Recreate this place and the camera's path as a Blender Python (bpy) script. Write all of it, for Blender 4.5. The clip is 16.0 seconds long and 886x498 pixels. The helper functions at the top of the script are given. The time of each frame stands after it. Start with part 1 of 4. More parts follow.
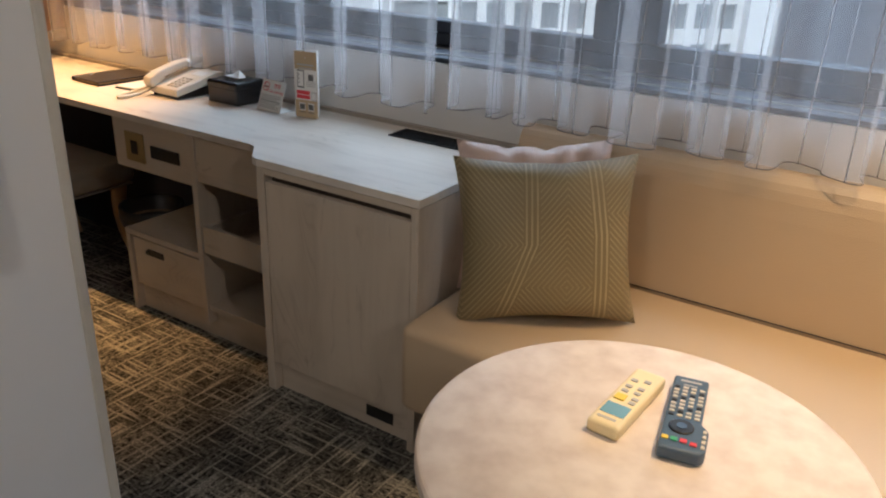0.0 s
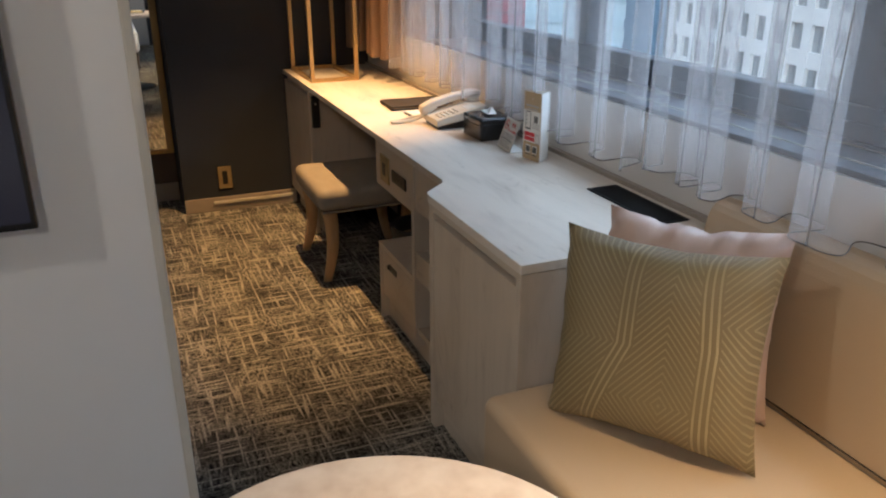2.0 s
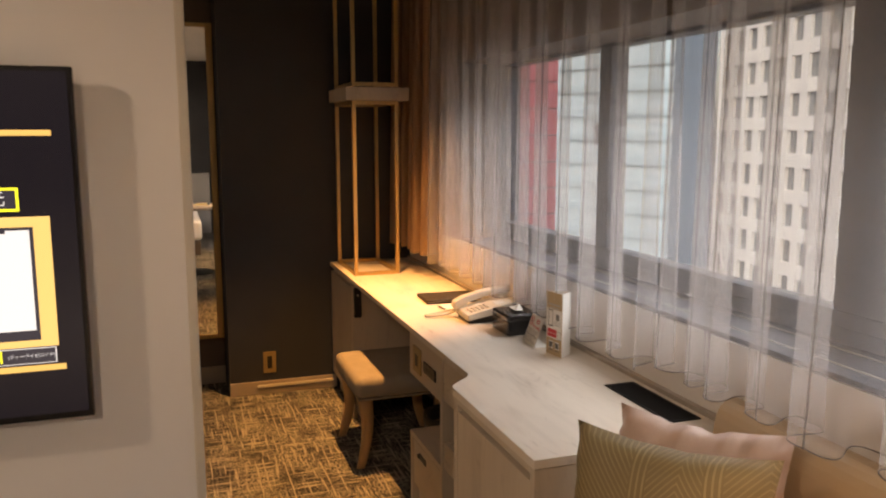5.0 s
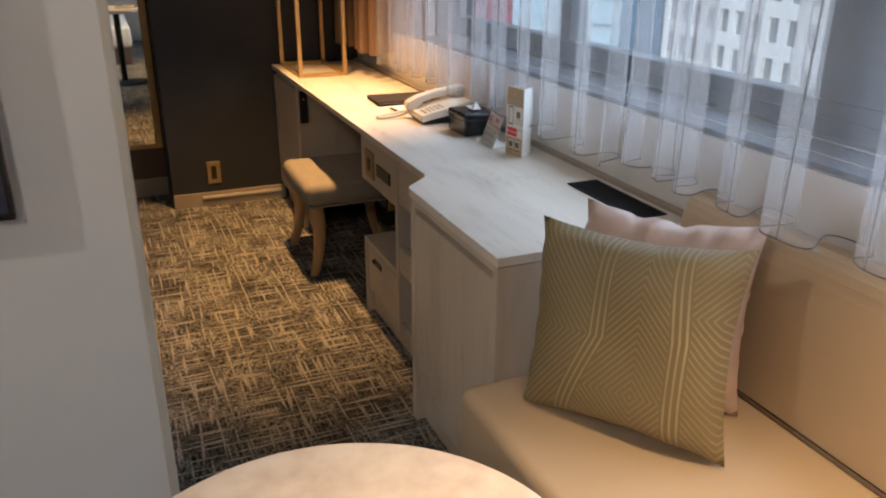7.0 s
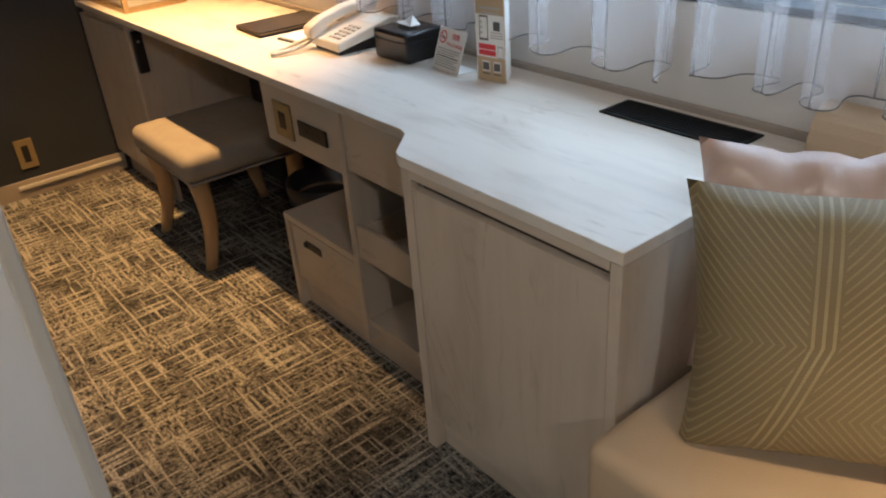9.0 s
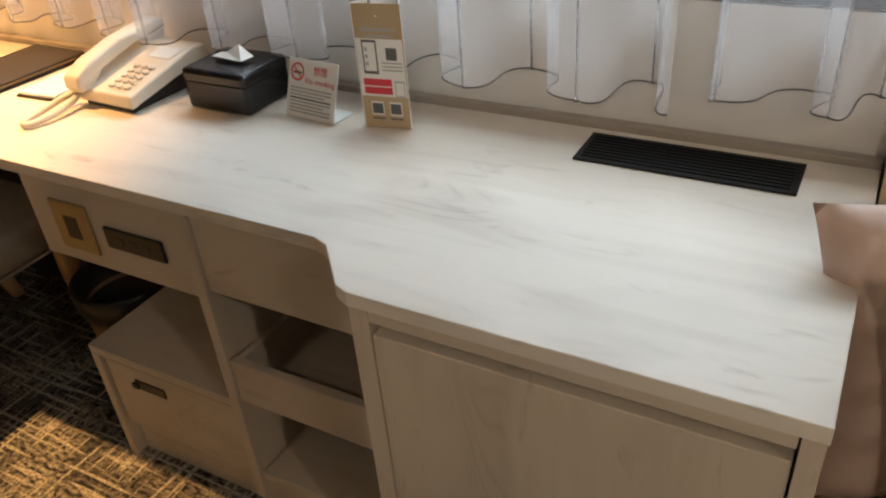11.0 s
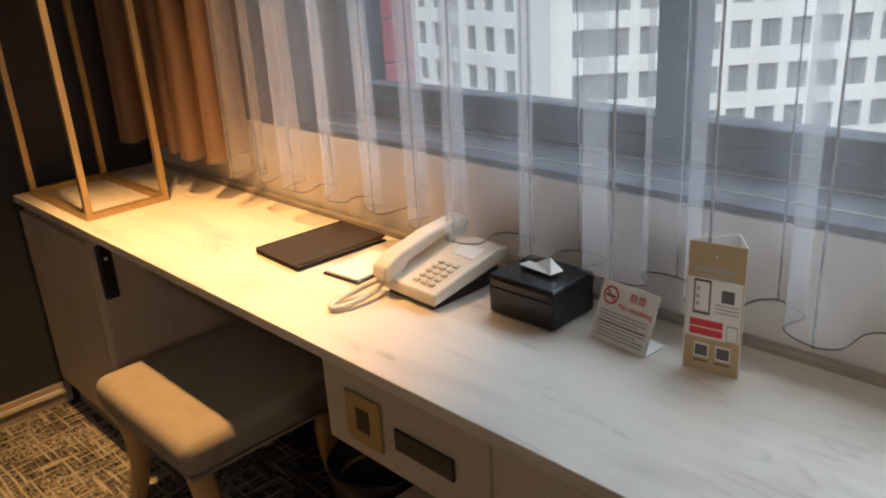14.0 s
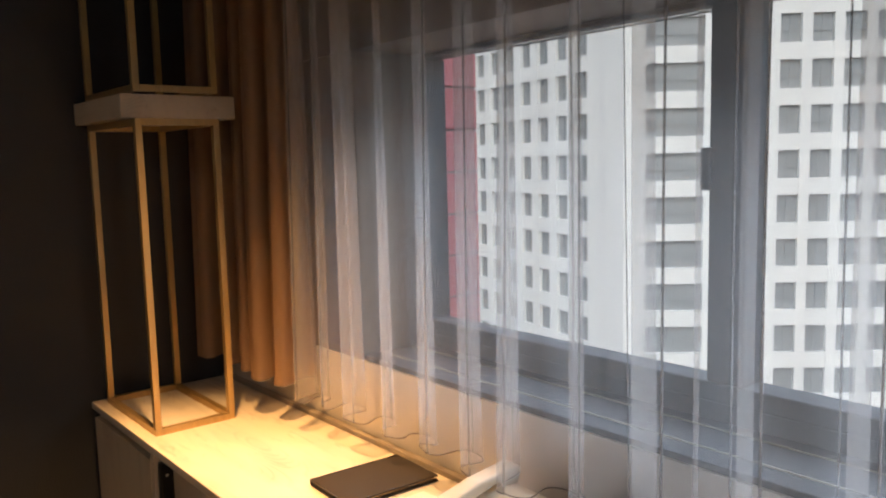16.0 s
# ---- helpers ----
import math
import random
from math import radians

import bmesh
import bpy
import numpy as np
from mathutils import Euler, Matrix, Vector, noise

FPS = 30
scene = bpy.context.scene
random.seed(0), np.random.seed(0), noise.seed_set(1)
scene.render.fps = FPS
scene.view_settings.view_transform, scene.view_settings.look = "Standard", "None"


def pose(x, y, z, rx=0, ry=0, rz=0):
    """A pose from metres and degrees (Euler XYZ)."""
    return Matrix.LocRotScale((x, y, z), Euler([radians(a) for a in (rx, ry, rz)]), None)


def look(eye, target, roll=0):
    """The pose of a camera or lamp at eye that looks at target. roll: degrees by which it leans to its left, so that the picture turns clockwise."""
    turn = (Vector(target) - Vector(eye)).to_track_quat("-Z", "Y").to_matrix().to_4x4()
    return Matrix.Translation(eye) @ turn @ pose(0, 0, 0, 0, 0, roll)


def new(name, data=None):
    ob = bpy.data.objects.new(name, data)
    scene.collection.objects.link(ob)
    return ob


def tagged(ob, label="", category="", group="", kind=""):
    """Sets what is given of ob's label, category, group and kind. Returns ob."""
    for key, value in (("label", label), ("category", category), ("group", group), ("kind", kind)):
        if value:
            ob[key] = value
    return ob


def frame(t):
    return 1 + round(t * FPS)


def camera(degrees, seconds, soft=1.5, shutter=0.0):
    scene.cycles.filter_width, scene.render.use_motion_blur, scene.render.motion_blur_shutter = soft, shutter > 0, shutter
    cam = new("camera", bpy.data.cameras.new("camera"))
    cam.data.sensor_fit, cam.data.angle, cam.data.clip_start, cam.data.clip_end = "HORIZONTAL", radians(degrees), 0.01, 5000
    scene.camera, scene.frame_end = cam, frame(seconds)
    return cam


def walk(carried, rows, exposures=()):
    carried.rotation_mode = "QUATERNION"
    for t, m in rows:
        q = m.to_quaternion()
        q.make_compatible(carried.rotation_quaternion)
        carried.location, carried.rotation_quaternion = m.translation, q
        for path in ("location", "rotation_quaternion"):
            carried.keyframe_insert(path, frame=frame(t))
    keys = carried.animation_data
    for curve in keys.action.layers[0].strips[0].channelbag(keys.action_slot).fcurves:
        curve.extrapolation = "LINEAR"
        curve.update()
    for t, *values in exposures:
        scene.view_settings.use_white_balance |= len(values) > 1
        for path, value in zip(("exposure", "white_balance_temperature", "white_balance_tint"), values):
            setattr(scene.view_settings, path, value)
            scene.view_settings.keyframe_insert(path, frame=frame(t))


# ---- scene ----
cam = camera(58.5, 16.0, 2.1)
PATH = [
    (0, (0.499, 0.579, 1.342), (-0.49, 2.13, 0.555), 2.2),
    (0.5, (0.583, 0.806, 1.343), (-0.609, 2.201, 0.546), 1.9),
    (1, (0.646, 1.008, 1.331), (-0.741, 2.212, 0.539), 1.8),
    (1.5, (0.709, 1.161, 1.347), (-0.873, 2.102, 0.566), 1.0),
    (2, (0.859, 1.278, 1.36), (-0.859, 1.988, 0.623), -0.1),
    (2.5, (0.973, 1.313, 1.388), (-0.838, 1.895, 0.772), -0.7),
    (3, (0.99, 1.328, 1.407), (-0.873, 1.875, 0.928), -0.8),
    (3.5, (1.009, 1.317, 1.43), (-0.884, 1.884, 1.121), -0.4),
    (6, (1.014, 1.271, 1.437), (-0.805, 2.009, 1.054), 1.4),
    (6.5, (0.969, 1.268, 1.424), (-0.798, 1.998, 0.835), 0.9),
    (7, (0.891, 1.307, 1.357), (-0.82, 2.026, 0.614), 0.2),
    (7.5, (0.76, 1.258, 1.344), (-0.862, 2.049, 0.482), -1.1),
    (8, (0.592, 1.215, 1.311), (-0.967, 2.05, 0.377), -2.6),
    (8.5, (0.372, 1.232, 1.299), (-1.122, 2.15, 0.338), -3.7),
    (9, (0.128, 1.231, 1.284), (-1.264, 2.284, 0.309), -4.5),
    (9.5, (-0.092, 1.25, 1.268), (-1.353, 2.434, 0.265), -5.4),
    (12, (-0.644, 1.489, 1.269), (-1.4, 2.979, 0.17), -4.0),
    (12.5, (-0.675, 1.491, 1.293), (-1.574, 2.948, 0.259), -4.3),
    (13, (-0.69, 1.482, 1.313), (-1.748, 2.886, 0.358), -4.7),
    (13.5, (-0.704, 1.455, 1.327), (-1.913, 2.805, 0.481), -4.4),
    (14, (-0.73, 1.418, 1.345), (-2.075, 2.714, 0.63), -3.5),
    (14.5, (-0.736, 1.406, 1.377), (-2.184, 2.662, 0.806), -2.6),
    (15, (-0.715, 1.38, 1.403), (-2.224, 2.628, 0.996), -1.3),
    (15.5, (-0.683, 1.357, 1.424), (-2.213, 2.618, 1.157), -0.5),
    (16, (-0.68, 1.416, 1.457), (-2.215, 2.677, 1.231), -1.4),
]
EXPOSURES = [(0.0, 0.65, 5700, 9), (1.5, 0.75, 5500, 8), (3.0, 0.8, 6000, 9), (3.7, 0.85, 6400, 10), (5.8, 0.85, 9000, 27), (6.1, 0.85, 8800, 26), (6.6, 0.85, 7000, 15),
             (7.1, 0.85, 5700, 10), (8.0, 0.95, 5200, 6), (8.6, 1.05, 5200, 4), (9.0, 1.1, 5600, 7), (9.7, 1.1, 6300, 8), (11.8, 1.05, 6700, 9), (13.0, 0.82, 6600, 9), (14.5, 0.66, 6200, 9), (16.0, 0.80, 6600, 12)]
walk(cam, [(t, look(eye, target, roll)) for t, eye, target, roll in PATH], EXPOSURES)

# ---- world and lamps ----
world = bpy.data.worlds.new("overcast")
scene.world = world
world.use_nodes = True
wn = world.node_tree.nodes
sky = wn.new("ShaderNodeTexSky")
sky.sky_type, sky.sun_disc = "NISHITA", False
sky.sun_elevation, sky.sun_rotation = radians(38), radians(150)
sky.dust_density = 3.0
bgd = wn["Background"]
world.node_tree.links.new(sky.outputs[0], bgd.inputs[0])
bgd.inputs[1].default_value = 0.15


def lamp(name, kind, m, energy, colour, **more):
    data = bpy.data.lights.new(name, kind)
    data.energy, data.color = energy, colour
    ob = new(name, data)
    ob.matrix_world = m
    return data


sun = lamp("sun", "SUN", look((0, 0, 30), (-14, 18, 0)), 0.95, (1.0, 0.97, 0.92))
sun.angle = radians(14)
WARM = (1.0, 0.60, 0.22)


def downlight_or_fill(x, y, energy, degrees, blend, colour=WARM, size=0.03, aim=0.001):
    d = lamp("downlight_or_fill", "SPOT", look((x, y, 2.36), (x, y + aim, 0)), energy, colour)
    d.spot_size, d.spot_blend, d.shadow_soft_size = radians(degrees), blend, size


downlight_or_fill(-2.36, 2.09, 195, 64, 0.85, (1.0, 0.52, 0.165), aim=-0.26)
downlight_or_fill(0.72, 1.90, 112, 68, 0.8, (1.0, 0.66, 0.32))
downlight_or_fill(0.12, -0.55, 25, 165, 0.3, (1.0, 0.86, 0.70), 0.05)
# two unseen fill lamps, added to lift the desk fronts and the room
downlight_or_fill(-1.75, 0.30, 6, 165, 0.3, (1.0, 0.86, 0.70), 0.05)
downlight_or_fill(2.2, 0.5, 29, 165, 0.3, (1.0, 0.86, 0.70), 0.05)
# an area lamp added just outside the window to stand in for the sky's light
sky_fill = lamp("sky_fill", "AREA", look((-0.3, 4.3, 3.5), (-0.3, 2.2, 0.9)), 120, (0.78, 0.90, 1.0))
sky_fill.shape, sky_fill.size, sky_fill.size_y = "RECTANGLE", 6.5, 1.8


# ---- materials ----
def material(name, base=(0.8, 0.8, 0.8), rough=0.5, metal=0.0, dark=None, scale=6.0, stretch=(1, 1, 1), amount=0.5, bump=0.0, fine=60.0, spec=0.5, coords="Object"):
    """A surface with stains or grain between base and dark, and a fine relief."""
    m = bpy.data.materials.new(name)
    m.use_nodes = True
    n, l = m.node_tree.nodes, m.node_tree.links
    b = n["Principled BSDF"]
    b.inputs["Base Color"].default_value = (*base, 1)
    b.inputs["Roughness"].default_value, b.inputs["Metallic"].default_value = rough, metal
    b.inputs["Specular IOR Level"].default_value = spec
    tc, mp = n.new("ShaderNodeTexCoord"), n.new("ShaderNodeMapping")
    mp.inputs["Scale"].default_value = stretch
    l.new(tc.outputs[coords], mp.inputs[0])
    if dark:
        no, mx = n.new("ShaderNodeTexNoise"), n.new("ShaderNodeMix")
        no.inputs["Scale"].default_value, no.inputs["Detail"].default_value = scale, 5
        mx.data_type = "RGBA"
        mx.inputs["A"].default_value, mx.inputs["B"].default_value = (*base, 1), (*dark, 1)
        ma = n.new("ShaderNodeMapRange")
        ma.inputs["From Min"].default_value, ma.inputs["From Max"].default_value, ma.inputs["To Max"].default_value = 0.35, 0.75, amount
        l.new(mp.outputs[0], no.inputs["Vector"])
        l.new(no.outputs[0], ma.inputs[0])
        l.new(ma.outputs[0], mx.inputs[0])
        l.new(mx.outputs["Result"], b.inputs["Base Color"])
    if bump:
        f, bu = n.new("ShaderNodeTexNoise"), n.new("ShaderNodeBump")
        f.inputs["Scale"].default_value, f.inputs["Detail"].default_value = fine, 4
        bu.inputs["Strength"].default_value, bu.inputs["Distance"].default_value = bump, 0.003
        l.new(mp.outputs[0], f.inputs["Vector"])
        l.new(f.outputs[0], bu.inputs["Height"])
        l.new(bu.outputs[0], b.inputs["Normal"])
    return m


def math_node(m, op, a, b=0.0, c=0.0):
    nd = m.node_tree.nodes.new("ShaderNodeMath")
    nd.operation = op
    for i, v in enumerate((a, b, c)):
        if isinstance(v, (int, float)):
            nd.inputs[i].default_value = v
        else:
            m.node_tree.links.new(v, nd.inputs[i])
    return nd.outputs[0]


def mix_colour(m, fac, a, b):
    mx = m.node_tree.nodes.new("ShaderNodeMix")
    mx.data_type = "RGBA"
    for key, v in (("Factor", fac), ("A", a), ("B", b)):
        if isinstance(v, tuple):
            mx.inputs[key].default_value = (*v, 1)
        elif isinstance(v, (int, float)):
            mx.inputs[key].default_value = v
        else:
            m.node_tree.links.new(v, mx.inputs[key])
    return mx.outputs["Result"]


def laminate(name, along, base, dark):
    """Whitewashed oak laminate: long grain, cloudy patches, a few dark flecks."""
    m = material(name, base, 0.42, bump=0.05, fine=40, stretch=tuple(2.5 if i == along else 40.0 for i in range(3)))
    n, l = m.node_tree.nodes, m.node_tree.links
    tc = n["Texture Coordinate"]

    def grain(stretch, scale, detail, warp=0.6):
        mp, no = n.new("ShaderNodeMapping"), n.new("ShaderNodeTexNoise")
        mp.inputs["Scale"].default_value = tuple(1.0 if i == along else stretch for i in range(3))
        no.inputs["Scale"].default_value, no.inputs["Detail"].default_value, no.inputs["Distortion"].default_value = scale, detail, warp
        l.new(tc.outputs["Object"], mp.inputs[0])
        l.new(mp.outputs[0], no.inputs["Vector"])
        return no.outputs[0]

    lines = math_node(m, "MULTIPLY", math_node(m, "SMOOTH_MIN", math_node(m, "MAXIMUM", math_node(m, "SUBTRACT", grain(9, 3.0, 6), 0.50), 0.0), 0.3, 0.1), 0.9)
    clouds = math_node(m, "MULTIPLY", math_node(m, "MAXIMUM", math_node(m, "SUBTRACT", grain(2.2, 2.6, 3), 0.5), 0.0), 1.6)
    flecks = math_node(m, "MULTIPLY", math_node(m, "MAXIMUM", math_node(m, "SUBTRACT", grain(5.0, 5.0, 3, 1.2), 0.66), 0.0), 3.0)
    waves = math_node(m, "PINGPONG", math_node(m, "MULTIPLY", grain(3.2, 1.5, 1, 0.2), 40.0), 0.5)
    rings = math_node(m, "MULTIPLY", math_node(m, "MAXIMUM", math_node(m, "SUBTRACT", waves, 0.30), 0.0), 1.3)
    figure = math_node(m, "MULTIPLY", rings, math_node(m, "MINIMUM", math_node(m, "MULTIPLY", math_node(m, "MAXIMUM", math_node(m, "SUBTRACT", grain(2.2, 2.6, 1), 0.56), 0.0), 8.0), 1.0))
    knots = math_node(m, "MULTIPLY", math_node(m, "MAXIMUM", math_node(m, "SUBTRACT", grain(4.5, 7.5, 4, 1.0), 0.63), 0.0), 4.0)
    fac = math_node(m, "MINIMUM", math_node(m, "ADD", math_node(m, "ADD", math_node(m, "ADD", lines, figure), knots), math_node(m, "ADD", clouds, flecks)), 1.0)
    l.new(mix_colour(m, fac, base, dark), n["Principled BSDF"].inputs["Base Color"])
    return m


def carpet_material():
    """Dark loop-pile carpet with pale broken strokes that cross each other in patches."""
    m = material("carpet", (0.03, 0.03, 0.035), 0.95, spec=0.1, bump=0.8, fine=260)
    n, l = m.node_tree.nodes, m.node_tree.links
    tc = n["Texture Coordinate"]

    def noise_at(sx, sy, scale, detail=2.0, off=0.0):
        mp, no = n.new("ShaderNodeMapping"), n.new("ShaderNodeTexNoise")
        mp.inputs["Scale"].default_value, mp.inputs["Location"].default_value = (sx, sy, 1), (off, off * 0.7, 0)
        no.inputs["Scale"].default_value, no.inputs["Detail"].default_value = scale, detail
        l.new(tc.outputs["Object"], mp.inputs[0])
        l.new(mp.outputs[0], no.inputs["Vector"])
        return no.outputs[0]

    def step(v, lo, hi):
        ma = n.new("ShaderNodeMapRange")
        ma.inputs["From Min"].default_value, ma.inputs["From Max"].default_value = lo, hi
        l.new(v, ma.inputs[0])
        return ma.outputs[0]

    along = step(noise_at(48, 105, 1.0, 2.0), 0.36, 0.66)
    across = step(noise_at(105, 48, 1.0, 2.0, 3.1), 0.36, 0.66)
    pick = step(noise_at(7, 7, 1.0, 0.0, 7.7), 0.47, 0.53)
    strokes = math_node(m, "ADD", math_node(m, "MULTIPLY", along, pick), math_node(m, "MULTIPLY", across, math_node(m, "SUBTRACT", 1.0, pick)))
    long_x = math_node(m, "MULTIPLY", step(noise_at(6.0, 92, 1.0, 0.0, 11.0), 0.58, 0.68), 0.72)
    long_y = math_node(m, "MULTIPLY", step(noise_at(92, 6.0, 1.0, 0.0, 17.0), 0.58, 0.68), 0.72)
    speck = step(noise_at(150, 150, 1.0, 1.0, 5.0), 0.35, 0.65)
    worn = step(noise_at(6, 6, 1.0, 2.0, 23.0), 0.38, 0.62)
    fac = math_node(m, "MAXIMUM", math_node(m, "MULTIPLY", strokes, math_node(m, "ADD", 0.24, math_node(m, "MULTIPLY", worn, 0.50))), math_node(m, "MAXIMUM", long_x, long_y))
    fac = math_node(m, "MULTIPLY", fac, math_node(m, "ADD", 0.42, math_node(m, "MULTIPLY", speck, 0.58)))
    l.new(mix_colour(m, fac, (0.015, 0.016, 0.020), (0.60, 0.55, 0.46)), n["Principled BSDF"].inputs["Base Color"])
    return m


def sheer(name, colour, clear):
    """Thin cloth that lets part of the light straight through."""
    m = bpy.data.materials.new(name)
    m.use_nodes = True
    n, l = m.node_tree.nodes, m.node_tree.links
    n.remove(n["Principled BSDF"])
    tr, df, tl, a, b = (n.new("ShaderNode" + k) for k in ("BsdfTransparent", "BsdfDiffuse", "BsdfTranslucent", "MixShader", "MixShader"))
    df.inputs[0].default_value = tl.inputs[0].default_value = (*colour, 1)
    a.inputs[0].default_value = 0.5
    tc, mp, no = n.new("ShaderNodeTexCoord"), n.new("ShaderNodeMapping"), n.new("ShaderNodeTexNoise")
    mp.inputs["Scale"].default_value = (25, 25, 6)
    l.new(tc.outputs["Object"], mp.inputs[0])
    l.new(mp.outputs[0], no.inputs["Vector"])
    no.inputs["Scale"].default_value = 1.0
    l.new(math_node(m, "ADD", 1 - clear - 0.01, math_node(m, "MULTIPLY", no.outputs[0], 0.02)), b.inputs[0])
    l.new(df.outputs[0], a.inputs[1])
    l.new(tl.outputs[0], a.inputs[2])
    l.new(tr.outputs[0], b.inputs[1])
    l.new(a.outputs[0], b.inputs[2])
    l.new(b.outputs[0], n["Material Output"].inputs[0])
    return m


def glow(name, colour, strength):
    m = bpy.data.materials.new(name)
    m.use_nodes = True
    b = m.node_tree.nodes["Principled BSDF"]
    b.inputs["Base Color"].default_value = (0.01, 0.01, 0.01, 1)
    b.inputs["Emission Color"].default_value, b.inputs["Emission Strength"].default_value = (*colour, 1), strength
    b.inputs["Roughness"].default_value = 0.15
    return m


def chevron_material():
    """Woven cushion cover: olive and gold, with zigzag bands and nested diamonds in pale thread."""
    m = material("chevron_weave", (0.2, 0.18, 0.11), 0.48, bump=0.35, fine=420)
    n, l = m.node_tree.nodes, m.node_tree.links
    se = n.new("ShaderNodeSeparateXYZ")
    l.new(n["Texture Coordinate"].outputs["Object"], se.inputs[0])
    u, v = se.outputs[0], se.outputs[2]

    def off(value, centre):
        return math_node(m, "ABSOLUTE", math_node(m, "SUBTRACT", value, centre))

    def nest(cu, cv):
        return math_node(m, "ADD", math_node(m, "MULTIPLY", off(u, cu), 1.15), off(v, cv))

    def either(choice, a, b):
        return math_node(m, "ADD", math_node(m, "MULTIPLY", choice, a), math_node(m, "MULTIPLY", math_node(m, "SUBTRACT", 1.0, choice), b))

    # a bent band and a straight band of three threads, with nested diamonds between and beside them
    bent = math_node(m, "SUBTRACT", u, math_node(m, "ADD", -0.035, math_node(m, "MULTIPLY", math_node(m, "MINIMUM", v, 0.0), 0.42)))
    straight = math_node(m, "SUBTRACT", u, math_node(m, "ADD", 0.125, math_node(m, "MULTIPLY", math_node(m, "MAXIMUM", v, 0.02), -0.10)))
    west, east = math_node(m, "LESS_THAN", bent, 0.0), math_node(m, "GREATER_THAN", straight, 0.0)
    field = either(west, nest(-0.20, 0.0), either(east, nest(0.20, 0.07), nest(0.045, -0.10)))
    thread = math_node(m, "LESS_THAN", math_node(m, "FRACT", math_node(m, "MULTIPLY", field, 66.0)), 0.30)
    edge = math_node(m, "MINIMUM", math_node(m, "ABSOLUTE", bent), math_node(m, "ABSOLUTE", straight))
    band = math_node(m, "LESS_THAN", edge, 0.019)
    lines = math_node(m, "LESS_THAN", math_node(m, "FRACT", math_node(m, "ADD", math_node(m, "MULTIPLY", edge, 80.0), 0.17)), 0.34)
    mark = either(band, math_node(m, "MULTIPLY", lines, 0.85), math_node(m, "MULTIPLY", thread, 0.48))
    no = n.new("ShaderNodeTexNoise")
    no.inputs["Scale"].default_value = 9
    l.new(n["Texture Coordinate"].outputs["Object"], no.inputs["Vector"])
    mark = math_node(m, "MULTIPLY", mark, math_node(m, "MULTIPLY", no.outputs[0], 1.3))
    l.new(mix_colour(m, math_node(m, "MINIMUM", mark, 1.0), (0.215, 0.163, 0.080), (0.50, 0.40, 0.22)), n["Principled BSDF"].inputs["Base Color"])
    return m


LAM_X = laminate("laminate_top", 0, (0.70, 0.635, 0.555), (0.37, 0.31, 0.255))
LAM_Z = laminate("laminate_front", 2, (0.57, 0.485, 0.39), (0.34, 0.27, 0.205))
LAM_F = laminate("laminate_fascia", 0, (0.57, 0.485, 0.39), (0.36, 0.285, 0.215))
CARPET = carpet_material()
WHITE_WALL = material("white_wallpaper", (0.72, 0.69, 0.65), 0.8, dark=(0.62, 0.59, 0.55), scale=2.5, bump=0.25, fine=180)
TV_WALL = material("pale_panel", (0.80, 0.79, 0.78), 0.55, dark=(0.73, 0.72, 0.71), scale=2.0, bump=0.06, fine=150)
DARK_WALL = material("charcoal_wallpaper", (0.025, 0.028, 0.036), 0.75, dark=(0.036, 0.039, 0.048), scale=4, bump=0.4, fine=220)
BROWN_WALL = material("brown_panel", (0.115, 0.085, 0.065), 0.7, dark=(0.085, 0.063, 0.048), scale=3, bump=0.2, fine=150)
CEILING = material("ceiling_paint", (0.78, 0.76, 0.72), 0.85, dark=(0.70, 0.68, 0.64), scale=2, bump=0.15, fine=120)
TRIM = material("taupe_skirting", (0.36, 0.31, 0.26), 0.5, dark=(0.29, 0.25, 0.21), scale=5, bump=0.05)
EDGE = material("ivory_edge_trim", (0.62, 0.58, 0.50), 0.4, dark=(0.5, 0.46, 0.4), scale=8)
FRAME_GREY = material("grey_aluminium", (0.044, 0.050, 0.062), 0.6, 0.0, spec=0.25, dark=(0.034, 0.038, 0.048), scale=7, bump=0.05)
BLACK = material("black_plastic", (0.012, 0.012, 0.013), 0.35, dark=(0.02, 0.02, 0.02), scale=9, bump=0.04)
VENT_BLACK = material("matt_black_metal", (0.006, 0.006, 0.007), 0.6, dark=(0.010, 0.010, 0.011), scale=12, spec=0.2, bump=0.05)
GLOSS_BLACK = material("gloss_black", (0.010, 0.010, 0.012), 0.22, dark=(0.016, 0.016, 0.017), scale=8, bump=0.05, fine=300)
BRASS = material("brushed_brass", (0.52, 0.36, 0.16), 0.40, 0.7, dark=(0.36, 0.24, 0.11), scale=10, stretch=(8, 8, 1), bump=0.08, fine=90)
BRASS_PLATE = material("brass_plate", (0.46, 0.36, 0.19), 0.4, 0.7, dark=(0.38, 0.29, 0.15), scale=14)
LEATHER = material("camel_leatherette", (0.52, 0.395, 0.265), 0.45, dark=(0.45, 0.335, 0.215), scale=3.0, bump=0.3, fine=320)
PINK = material("blush_satin", (0.56, 0.41, 0.34), 0.30, dark=(0.44, 0.31, 0.25), scale=5, bump=1.0, fine=16, stretch=(1.6, 1, 0.5))
CHEVRON = chevron_material()
WALNUT = material("brown_wood_print", (0.20, 0.13, 0.075), 0.5, dark=(0.13, 0.08, 0.045), scale=5, stretch=(12, 12, 1), bump=0.05)
STONE = material("mottled_table_laminate", (0.70, 0.61, 0.53), 0.34, dark=(0.46, 0.35, 0.28), scale=24, amount=0.6, bump=0.04, fine=40)
STEEL = material("dark_steel", (0.03, 0.035, 0.035), 0.4, 0.5, dark=(0.045, 0.05, 0.05), scale=8)
